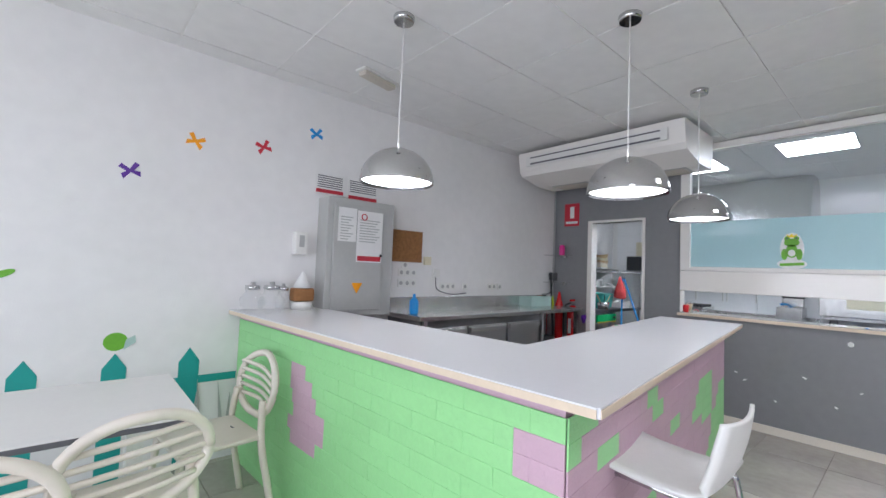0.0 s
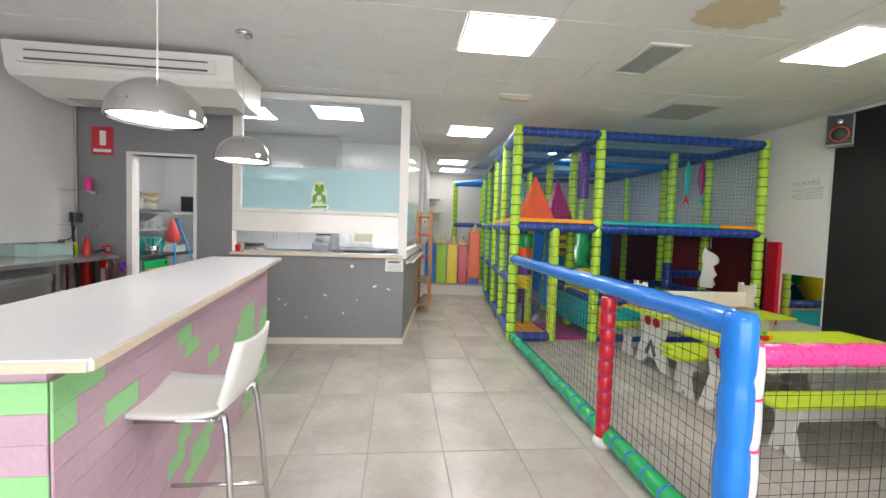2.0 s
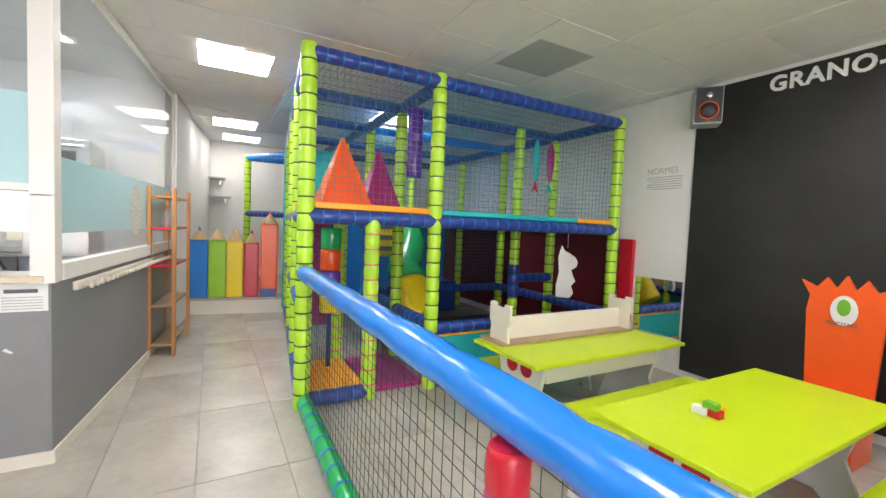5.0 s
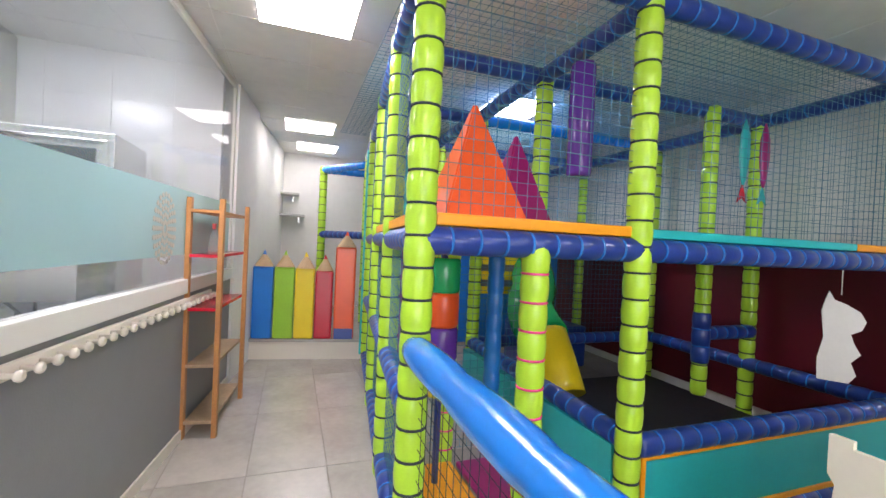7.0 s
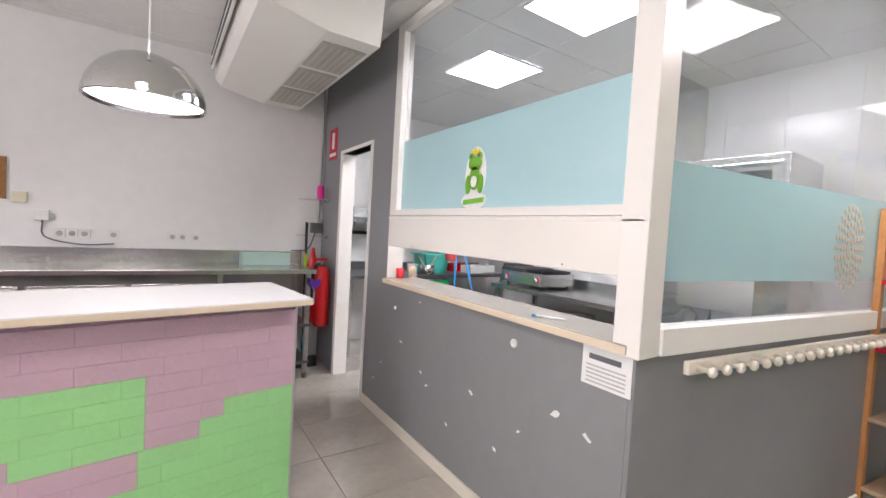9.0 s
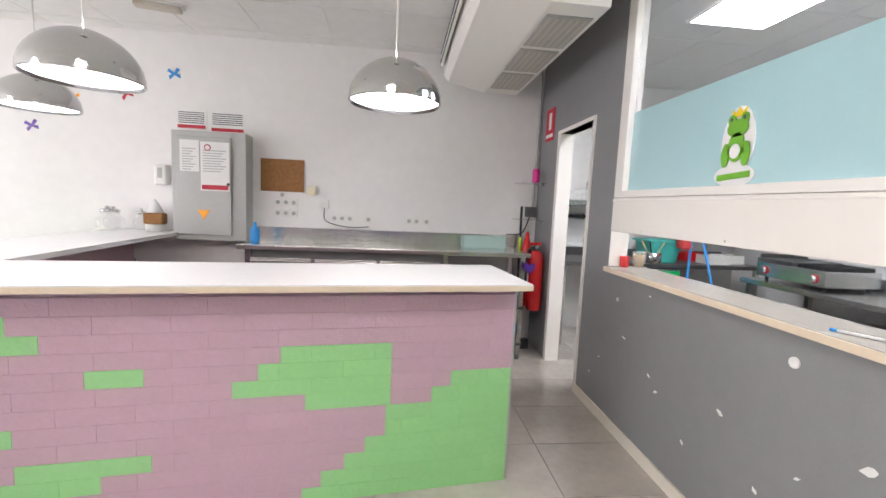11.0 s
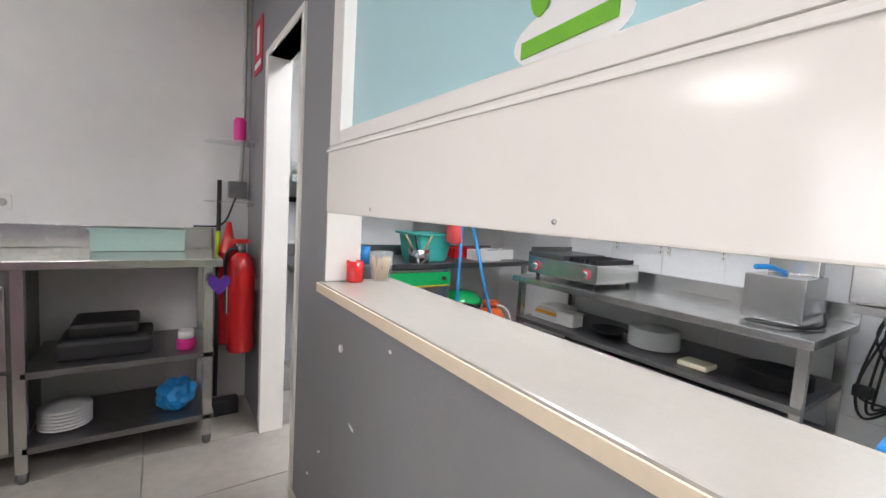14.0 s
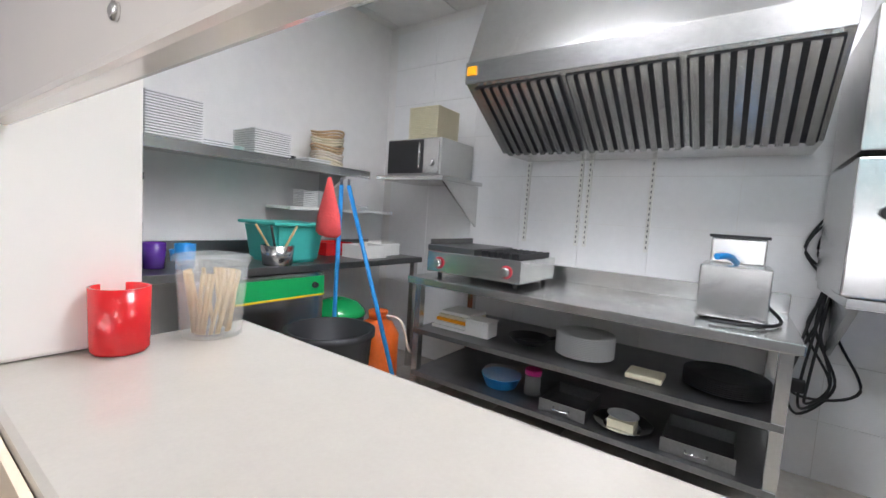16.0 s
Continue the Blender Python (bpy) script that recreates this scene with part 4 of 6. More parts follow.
# ---- steel refrigerated counter on the left wall ----
sc = thing("steel_counter", "stainless steel bar counter with drawers and open shelves", "steel counter")
part("top", B(2.58, 3.55, 0.93, 5.05, 4.09, 0.97, bev=0.005), "steel", sc)
part("backsplash", B(2.58, 4.07, 0.971, 5.05, 4.095, 1.09, bev=0.003), "steel", sc)
part("body", B(2.62, 3.62, 0.12, 4.28, 4.08, 0.925), "dsteel", sc)
for i in range(3):
    x = 2.64 + i * 0.55
    d = part("drawer_front", B(x, 3.6, 0.5, x + 0.52, 3.618, 0.86, bev=0.004), "steel", sc)
    part("handle", B(x + 0.01, 3.58, 0.80, x + 0.51, 3.6, 0.845, bev=0.006), "steel", d)
    d = part("drawer_front", B(x, 3.6, 0.14, x + 0.52, 3.618, 0.485, bev=0.004), "steel", sc)
for x, y in ((2.66, 3.6), (2.66, 4.03), (4.99, 3.6), (4.99, 4.03), (4.3, 3.6)):
    part("leg", B(x - 0.02, y - 0.02, 0.05, x + 0.02, y + 0.02, 0.93), "steel", sc)
    part("foot", lathe(bm_new(), [(0.018, 0), (0.022, 0.02), (0.022, 0.05)], 12, Matrix.Translation((x, y, 0))), "dsteel", sc)
for z in (0.13, 0.46):
    part("shelf", B(4.3, 3.58, z, 5.02, 4.07, z + 0.03, bev=0.003), "dsteel", sc)
ct = thing("mint_basket", "pale mint plastic basket on the steel counter", "basket", at=(4.7, 3.98, 0.972))
bm = bm_new()
for a in ((-0.2, -0.09, 0, 0.2, 0.09, 0.006), (-0.2, -0.09, 0.006, -0.192, 0.09, 0.105), (0.192, -0.09, 0.006, 0.2, 0.09, 0.105), (-0.192, -0.09, 0.006, 0.192, -0.082, 0.105), (-0.192, 0.082, 0.006, 0.192, 0.09, 0.105)):
    box(bm, *a)
part("tub", bm, "palemint", ct)
part("rim", B(-0.21, -0.1, 0.105, 0.21, -0.088, 0.115), "palemint", ct)
bk = thing("dish_tray", "black plastic tray of dishes on the counter shelf", "tray", at=(4.6, 3.8, 0.492))
part("tray", B(-0.2, -0.14, 0, 0.16, 0.14, 0.09, bev=0.02), "black", bk)
part("tray", B(-0.16, -0.1, 0.092, 0.1, 0.16, 0.16, bev=0.02), "black", bk)
rl = thing("paper_rolls", "white and pink rolls on the counter shelf", "roll", at=(4.9, 3.68, 0.492))
part("roll", lathe(bm_new(), [(0.04, 0), (0.042, 0.005), (0.042, 0.05), (0.04, 0.055)], 16), "magcloth", rl)
part("roll", lathe(bm_new(), [(0.036, 0.056), (0.036, 0.095)], 16), "paper", rl)
bg = thing("plastic_bag", "crumpled blue plastic bag on the low shelf", "bag", at=(4.86, 3.74, 0.162))
bm = bm_new()
bmesh.ops.create_icosphere(bm, subdivisions=3, radius=0.085)
for v in bm.verts:
    v.co *= 1 + 0.35 * noise.noise(v.co * 25)
    v.co.z = max(v.co.z + 0.07, 0)
part("bag", bm, "sky", bg)
pl = thing("plate_stack", "stack of white plates on the low shelf", "plates", at=(4.42, 3.75, 0.162))
for i in range(6):
    part("plate", lathe(bm_new(), [(0.05, i * 0.016), (0.10, i * 0.016 + 0.012), (0.10, i * 0.016 + 0.015), (0.05, i * 0.016 + 0.006)], 20), "porcelain", pl)
hb_ = thing("cleaning_bottle", "blue gel bottle on the steel counter", "bottle", at=(2.66, 3.75, 0.972))
part("bottle", lathe(bm_new(), [(0.035, 0), (0.04, 0.02), (0.04, 0.11), (0.015, 0.14), (0.012, 0.17)], 16), "sky", hb_)

# ---- fire extinguisher, broom, sign, small shelves ----
fe = thing("fire_extinguisher", "red fire extinguisher hung on the grey wall", "fire extinguisher", at=(5.165, 3.75, 0.42))
part("cylinder", lathe(bm_new(), [(0.06, 0), (0.07, 0.015), (0.07, 0.47), (0.055, 0.53), (0.025, 0.56)], 22), "pot", fe)
part("valve", lathe(bm_new(), [(0.022, 0.56), (0.022, 0.61)], 12), "dsteel", fe)
part("lever", B(-0.06, -0.01, 0.61, 0.04, 0.01, 0.635, bev=0.004), "pot", fe)
part("hose", tube(bm_new(), curve_pts([(0, 0.02, 0.59), (-0.06, 0.07, 0.55), (-0.07, 0.09, 0.4), (-0.06, 0.085, 0.2)], 6), 0.011, 8), "black", fe)
part("bracket", B(0.06, -0.02, 0.35, 0.085, 0.02, 0.42), "steel", fe)
part("label_band", B(-0.073, -0.02, 0.22, -0.0712, 0.02, 0.4), "paper", fe, "small white printed label")
f2 = thing("fire_extinguisher", "second slim red extinguisher behind the first", "fire extinguisher", at=(5.12, 3.92, 0.42))
part("cylinder", lathe(bm_new(), [(0.045, 0), (0.05, 0.01), (0.05, 0.55), (0.03, 0.62), (0.012, 0.72)], 18), "pot", f2)
br = thing("broom", "black broom handle leaning in the corner", "broom")
part("handle", rod(bm_new(), (5.06, 3.93, 0.1), (5.08, 4.03, 1.38), 0.012, 10), "black", br)
part("grip", rod(bm_new(), (5.069, 3.975, 0.95), (5.072, 3.99, 1.08), 0.014, 10), "limetop", br)
part("brush", B(4.93, 3.85, 0, 5.18, 3.92, 0.1, bev=0.015), "black", br)
cl = thing("heart_duster", "small purple heart-shaped duster on the counter edge", "duster", at=(5.03, 3.53, 0.84))
part("pad", prism(bm_new(), [(0, -0.05), (0.05, 0.01), (0.045, 0.045), (0.02, 0.05), (0, 0.03), (-0.02, 0.05), (-0.045, 0.045), (-0.05, 0.01)], 0.015, pose(0, 0, 0, 90, 0, 0)), "purple", cl)
sg2 = thing("extinguisher_sign", "red fire extinguisher sign with white symbol", "sign")
part("plate", B(KX - 0.006, 3.74, 1.99, KX - 0.002, 3.95, 2.28), "redprint", sg2)
part("symbol", B(KX - 0.009, 3.81, 2.09, KX - 0.0065, 3.87, 2.24, bev=0.001), "paper", sg2)
part("symbol", B(KX - 0.009, 3.76, 2.02, KX - 0.0065, 3.93, 2.05), "paper", sg2)
for z in (1.25, 1.60):
    s = thing("corner_shelf", "small clear glass corner shelf", "shelf", "corner shelves", at=(KX - 0.005, LWALL - 0.005, z))
    part("pane", prism(bm_new(), [(0, 0), (-0.24, 0), (-0.22, -0.12), (-0.12, -0.22), (0, -0.28)], 0.008, Matrix.Identity(4)), "clearp", s)
    part("clip", B(-0.03, -0.2, -0.02, 0, -0.15, 0.012), "steel", s)
cn = thing("pink_can", "small pink can on the glass shelf", "can", at=(5.17, 3.93, 1.609))
part("can", lathe(bm_new(), [(0.032, 0), (0.034, 0.01), (0.034, 0.11), (0.025, 0.13)], 16), "magcloth", cn)
sb = thing("switch_box", "grey junction box with cables in the corner", "junction box")
part("box", B(5.13, 4.03, 1.28, 5.23, 4.095, 1.38, bev=0.005), "dsteel", sb)
part("cable", tube(bm_new(), curve_pts([(5.2, 4.07, 1.38), (5.215, 4.08, 2.0), (5.21, 4.08, 2.72)], 6), 0.012, 6), "cabinet", sb)
part("cable", tube(bm_new(), curve_pts([(5.17, 4.05, 1.28), (5.1, 4.05, 1.12), (4.95, 4.06, 1.1)], 6), 0.006, 6), "black", sb)

# ---- things on the left wall ----
el = thing("electrical_cabinet", "grey metal electrical cabinet with notices taped on its door", "electrical cabinet", at=(1.91, 3.9, -0.045))
part("box", B(0, 0.02, 1.0, 0.62, 0.195, 1.95, bev=0.006), "cabinet", el)
dr = part("door", B(0.05, -0.002, 1.05, 0.5, 0.018, 1.90, bev=0.004), "cabinet", el)
part("lock", lathe(bm_new(), [(0.012, 0), (0.012, 0.012)], 12, pose(0.48, -0.003, 1.5, 90, 0, 0)), "black", dr)
for a in ((0.08, -0.006, 1.6, 0.24, -0.003, 1.87), (0.25, -0.007, 1.44, 0.49, -0.0035, 1.86)):
    n = part("notice", B(*a), "paper", dr, "white printed notice")
    bm = bm_new()
    for i in range(9):
        box(bm, a[0] + 0.02, a[1] - 0.0015, a[5] - 0.08 - i * 0.022, a[3] - 0.03 - 0.02 * (i % 3), a[1] - 0.0005, a[5] - 0.072 - i * 0.022)
    part("print_lines", bm, "cabinet", n)
part("red_band", B(0.26, -0.0095, 1.45, 0.48, -0.0075, 1.49), "redprint", dr)
part("red_ring", lathe(bm_new(), [(0.028, 0), (0.028, 0.002), (0.02, 0.002)], 18, pose(0.31, -0.008, 1.81, 90, 0, 0), cap=False), "redprint", dr)
part("warning_mark", prism(bm_new(), [(-0.05, 0.04), (0.05, 0.04), (0, -0.045)], 0.003, pose(0.27, -0.003, 1.23, 90, 0, 0)), "amber", dr)
for x0, x1, z0, z1 in ((1.87, 2.13, 1.945, 2.125), (2.16, 2.46, 1.93, 2.125)):
    n = thing("paper_notice", "laminated white notice with red band taped to the wall", "notice", "notices above the cabinet")
    part("sheet", B(x0, LWALL - 0.005, z0, x1, LWALL - 0.002, z1), "paper", n)
    bm = bm_new()
    for i in range(6):
        box(bm, x0 + 0.02, LWALL - 0.0065, z1 - 0.04 - i * 0.018, x1 - 0.02, LWALL - 0.0055, z1 - 0.032 - i * 0.018)
    part("print_lines", bm, "ink", n)
    part("red_band", B(x0 + 0.01, LWALL - 0.0065, z0 + 0.005, x1 - 0.01, LWALL - 0.0055, z0 + 0.035), "redprint", n)
ck = thing("cork_board", "plain brown cork board on the wall", "cork board")
part("sheet", B(2.60, LWALL - 0.015, 1.42, 2.99, LWALL - 0.001, 1.717, bev=0.003), "cork", ck)


def socket(x, z, n_):
    s = thing("wall_socket", "white wall socket plate", "socket", "sockets on the left wall")
    for i in range(n_):
        part("plate", B(x + i * 0.072, LWALL - 0.012, z - 0.036, x + i * 0.072 + 0.07, LWALL - 0.001, z + 0.036, bev=0.004), "white", s)
        part("hole", lathe(bm_new(), [(0.019, 0), (0.019, 0.002), (0.01, 0.001)], 14, pose(x + i * 0.072 + 0.035, LWALL - 0.0125, z, 90, 0, 0)), "cabinet", s)


socket(2.72, 1.22, 3)
socket(2.72, 1.32, 3)
socket(2.76, 1.39, 1)
socket(3.24, 1.19, 3)
socket(3.56, 1.19, 1)
socket(3.95, 1.19, 2)
socket(4.12, 1.19, 1)
tm = thing("thermostat", "small white box with a cable on the wall", "thermostat")
part("box", B(3.14, LWALL - 0.03, 1.28, 3.22, LWALL - 0.001, 1.36, bev=0.006), "white", tm)
part("cable", tube(bm_new(), curve_pts([(3.18, LWALL - 0.01, 1.28), (3.2, LWALL - 0.02, 1.16), (3.4, LWALL - 0.02, 1.11), (3.6, LWALL - 0.02, 1.12)], 6), 0.005, 6), "ink", tm)
yb = thing("yellow_box", "small yellowed plastic box beside the cork board", "junction box")
part("box", B(3.02, LWALL - 0.03, 1.40, 3.1, LWALL - 0.001, 1.48, bev=0.005), "bone", yb)
sd = thing("soap_dispenser", "white wall soap dispenser", "dispenser", at=(1.757, LWALL, 1.43))
part("body", B(-0.05, -0.08, 0, 0.05, -0.001, 0.18, bev=0.012), "white", sd)
part("window", B(-0.02, -0.083, 0.06, 0.02, -0.0805, 0.15), "cabinet", sd)
for x, z, mt, rot in ((0.677, 1.894, "purple", 15), (1.016, 2.158, "amber", -20), (1.458, 2.216, "redprint", 25), (1.86, 2.414, "sky", 10)):
    bf = thing("butterfly_sticker", "small " + {"purple": "dark purple", "amber": "yellow", "redprint": "red", "sky": "blue"}[mt] + " butterfly sticker on the wall", "sticker", "wall butterflies")
    mm = Matrix.Translation((x, LWALL - 0.001, z)) @ Matrix.Rotation(radians(90), 4, "X") @ Matrix.Rotation(radians(rot), 4, "Z")
    for s in (-1, 1):
        bm = bm_new()
        prism(bm, [(0, -0.01), (s * 0.045, -0.045), (s * 0.05, -0.012), (s * 0.02, 0.0), (s * 0.055, 0.03), (s * 0.035, 0.05), (0, 0.012)], 0.002, mm)
        part("wing", bm, mt, bf)
ap = thing("bird_sticker", "leaf-green bird-shaped wall sticker", "sticker")
part("body", prism(bm_new(), oval(0.06, 0.055, 20) , 0.002, Matrix.Translation((0.67, LWALL - 0.001, 0.845)) @ Matrix.Rotation(radians(90), 4, "X")), "leaf", ap)
part("beak", prism(bm_new(), [(0.04, -0.04), (0.1, 0.0), (0.095, 0.045), (0.05, 0.02)], 0.002, Matrix.Translation((0.67, LWALL - 0.004, 0.835)) @ Matrix.Rotation(radians(90), 4, "X")), "palemint", ap)
tagged(part("leaf_sticker", prism(bm_new(), oval(0.05, 0.018, 14), 0.002, pose(0.173, LWALL - 0.001, 1.245, 90, -25, 0)), "leaf"), "small green leaf sticker on the wall", "sticker")
fp = tagged(thing("trim", "teal painted picket fence on the white wall", "wall painting"), kind="structure")
for i in range(-4, 4):
    x = 0.279 + 0.394 * i
    part("picket", prism(bm_new(), [(-0.06, -0.76), (0.06, -0.76), (0.06, -0.09), (0, 0.0), (-0.06, -0.09)], 0.002, pose(x, LWALL - 0.001, 0.775, 90, 0, 0)), "tealpaint", fp)
part("rail", prism(bm_new(), [(-1.3, 0.0), (1.36, 0.0), (1.36, 0.05), (-1.3, 0.05)], 0.002, pose(0, LWALL - 0.004, 0.535, 90, 0, 0)), "tealpaint", fp)
bm = bm_new()
rr = random.Random(5)
for i in range(22):
    x = rr.uniform(0.3, 1.6)
    h = rr.uniform(0.1, 0.3)
    prism(bm, [(-0.012, 0), (0.012, 0), (rr.uniform(-0.03, 0.03), h)], 0.002, pose(x, LWALL - 0.007, 0.28, 90, 0, 0))
part("grass_blades", bm, "cabinet", fp)

# ---- bar top things ----
for x, y, h, r in ((1.47, 3.78, 0.16, 0.085), (1.40, 3.96, 0.15, 0.08), (1.62, 3.98, 0.14, 0.06)):
    j = thing("glass_jar", "round clear glass jar with a lid on the bar", "jar", "jars on the bar", at=(x, y, TOP - 0.004))
    part("jar", lathe(bm_new(), [(r * 0.7, 0), (r, 0.04), (r, h * 0.6), (r * 0.6, h * 0.85), (r * 0.6, h)], 20), "clearp", j)
    part("lid", lathe(bm_new(), [(r * 0.63, h), (r * 0.63, h + 0.025), (r * 0.2, h + 0.03), (r * 0.2, h + 0.05)], 20), "chrome", j)
cp = thing("cup_stack", "stack of white cones and brown card on the bar", "cup stack", at=(1.75, 3.95, TOP - 0.004))
part("tub", lathe(bm_new(), [(0.075, 0), (0.08, 0.06)], 18), "white", cp)
part("card", B(-0.08, -0.05, 0.061, 0.08, 0.05, 0.16, bev=0.02), "cork", cp)
part("cones", lathe(bm_new(), [(0.07, 0.161), (0.03, 0.24), (0.005, 0.28)], 14), "paper", cp)


# ---- white table with plastic chairs ----
wtb = thing("dining_table", "white laminate table with a dark edge near the wall", "table")
part("tabletop", B(-0.5, 2.77, 0.722, 0.875, 3.545, 0.745, bev=0.003), "white", wtb)
part("edge", B(-0.5, 2.766, 0.723, 0.879, 2.7695, 0.742), "ink", wtb)
for x in (-0.3, 0.7):
    part("leg", B(x - 0.03, 3.12, 0.02, x + 0.03, 3.2, 0.72), "white", wtb)
    part("foot", B(x - 0.05, 2.85, 0.0, x + 0.05, 3.47, 0.02), "white", wtb)


def oval_chair(x, y, rz):
    c = thing("plastic_chair", "cream plastic chair with an oval slatted back", "chair", "cream chairs at the table", at=(x, y, 0), rz=rz)
    part("seat", B(-0.21, -0.2, 0.43, 0.21, 0.2, 0.455, bev=0.012), "cream", c)
    part("seat_slot", B(-0.02, -0.12, 0.4555, 0.02, -0.112, 0.457), "ink", c)
    for sx in (-1, 1):
        part("leg", tube(bm_new(), curve_pts([(sx * 0.19, 0.18, 0.44), (sx * 0.21, 0.2, 0.2), (sx * 0.22, 0.22, 0.0)], 4), 0.018, 8), "cream", c)
        part("leg", tube(bm_new(), curve_pts([(sx * 0.17, -0.2, 0.62), (sx * 0.2, -0.19, 0.42), (sx * 0.21, -0.23, 0.2), (sx * 0.22, -0.27, 0.0)], 4), 0.019, 8), "cream", c)
    ring = [(0.22 * math.cos(a), -0.21 - 0.05 * (math.sin(a) + 1) * 0.5 - 0.03 * (1 - abs(math.cos(a))), 0.67 + 0.165 * math.sin(a)) for a in [i * 2 * math.pi / 32 for i in range(33)]]
    part("back_ring", tube(bm_new(), ring, 0.02, 8), "cream", c)
    for k in range(5):
        z = 0.57 + k * 0.045
        w = 0.22 * math.sqrt(max(0, 1 - ((z - 0.67) / 0.165) ** 2))
        part("back_slat", tube(bm_new(), curve_pts([(-w, -0.235, z - 0.012), (0, -0.262, z + 0.01), (w, -0.235, z + 0.02)], 5), 0.011, 6), "cream", c)


oval_chair(0.63, 2.86, 8)
oval_chair(1.04, 3.36, 96)
oval_chair(0.28, 2.72, -6)

# ---- bar stools ----
bs = thing("bar_stool", "white moulded bar stool on a chrome sled frame", "bar stool", at=(2.05, 1.46, 0), rz=-90)
bm = bm_new()
bs.scale.z = 0.945
prof = [(-0.21, 0.735), (-0.2, 0.75), (-0.1, 0.735), (0.05, 0.73), (0.15, 0.75), (0.19, 0.83), (0.215, 0.95), (0.22, 0.985)]
prev = None
rows_ = []
for x, z in [tuple(p) for p in [(v.x, v.z) for v in curve_pts([(a, 0, b) for a, b in prof], 4)]]:
    rows_.append([bm.verts.new((x + 0.02 * (abs(t) ** 2) * (-1 if z > 0.78 else 0), t * 0.19 * (1 - 0.15 * max(0, z - 0.9) / 0.1), z + 0.015 * t * t)) for t in (-1, -0.7, -0.3, 0, 0.3, 0.7, 1)])
for a, b in zip(rows_, rows_[1:]):
    for i in range(6):
        f = bm.faces.new((a[i], a[i + 1], b[i + 1], b[i]))
        f.smooth = True
st_ = part("seat_shell", bm, "white", bs)
so = st_.modifiers.new("thick", "SOLIDIFY")
so.thickness = 0.014
for s in (-1, 1):
    part("leg", tube(bm_new(), curve_pts([(-0.16, s * 0.13, 0.715), (-0.2, s * 0.15, 0.68), (-0.22, s * 0.19, 0.02)], 6), 0.011, 8), "chrome", bs)
    part("leg", tube(bm_new(), curve_pts([(0.12, s * 0.13, 0.715), (0.16, s * 0.15, 0.68), (0.21, s * 0.19, 0.02)], 6), 0.011, 8), "chrome", bs)
    part("side_bar", rod(bm_new(), (-0.215, s * 0.18, 0.28), (0.19, s * 0.18, 0.28), 0.009, 8), "chrome", bs)
    part("under_bar", rod(bm_new(), (-0.16, s * 0.13, 0.715), (0.12, s * 0.13, 0.715), 0.01, 8), "chrome", bs)
part("foot_bar", rod(bm_new(), (-0.215, -0.18, 0.28), (-0.215, 0.18, 0.28), 0.009, 8), "chrome", bs)

# ---- kitchen ----
kt = thing("cooking_table", "stainless steel table with two undershelves", "steel table")
part("top", B(7.126, 1.753, 0.765, 7.88, 3.633, 0.81, bev=0.005), "steel", kt)
part("backsplash", B(7.86, 1.753, 0.811, 7.885, 3.633, 0.91, bev=0.003), "steel", kt)
# both undershelves take the darker of the two steels
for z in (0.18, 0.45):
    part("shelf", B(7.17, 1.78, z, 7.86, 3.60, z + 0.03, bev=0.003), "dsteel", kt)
for x in (7.20, 7.83):
    for y in (1.80, 3.585):
        part("leg", B(x - 0.022, y - 0.022, 0, x + 0.022, y + 0.022, 0.755), "steel", kt)
gr = thing("gas_griddle", "steel gas griddle and burners with round red-rimmed knobs", "griddle", at=(7.23, 2.93, 0.812))
part("body", B(0, 0, 0.03, 0.5, 0.64, 0.16, bev=0.005), "steel", gr)
part("plate", B(0.0, 0.3, 0.162, 0.5, 0.64, 0.195, bev=0.004), "dsteel", gr)
part("splash", B(0.02, 0.62, 0.196, 0.5, 0.635, 0.23), "dsteel", gr)
bm = bm_new()
for i in range(6):
    box(bm, 0.03, 0.03 + i * 0.045, 0.162, 0.47, 0.045 + i * 0.045, 0.19)
part("grate", bm, "black", gr)
for y in (0.085, 0.545):
    k = part("knob", lathe(bm_new(), [(0.03, 0), (0.026, 0.03), (0.02, 0.035)], 18, Matrix.Translation((0, y, 0.09)) @ Matrix.Rotation(radians(-90), 4, "Y")), "steel", gr)
    part("knob_rim", lathe(bm_new(), [(0.036, 0), (0.036, 0.005), (0.031, 0.006)], 18, Matrix.Translation((0, y, 0.09)) @ Matrix.Rotation(radians(-90), 4, "Y")), "redprint", k)
for x in (0.05, 0.45):
    for y in (0.05, 0.57):
        part("foot", rod(bm_new(), (x, y, 0), (x, y, 0.03), 0.015, 10), "black", gr)
fy = thing("deep_fryer", "steel deep fryer with a blue basket handle", "fryer", at=(7.345, 1.86, 0.812))
part("tank", B(0, 0, 0.01, 0.34, 0.26, 0.24, bev=0.006), "steel", fy)
part("control_box", B(0.25, 0.02, 0.241, 0.34, 0.24, 0.36, bev=0.008), "steel", fy)
part("top_cap", B(0.24, 0.01, 0.361, 0.345, 0.25, 0.375), "black", fy)
part("basket_handle", tube(bm_new(), curve_pts([(0.15, 0.13, 0.25), (0.03, 0.16, 0.28), (-0.05, 0.2, 0.28)], 5), 0.014, 8), "sky", fy, "blue handle")
part("cord", tube(bm_new(), curve_pts([(0.3, -0.01, 0.05), (0.1, -0.05, 0.012), (-0.08, 0.05, 0.012), (-0.1, 0.2, 0.012)], 6), 0.008, 6), "black", fy)
pk = [(7.45, 2.62, 0.482, 0.155, 13, "porcelain", "plate_stack", "stack of white oval plates", "plates"), (7.46, 1.98, 0.482, 0.17, 7, "black", "pan_stack", "stack of black round pizza pans", "pans")]
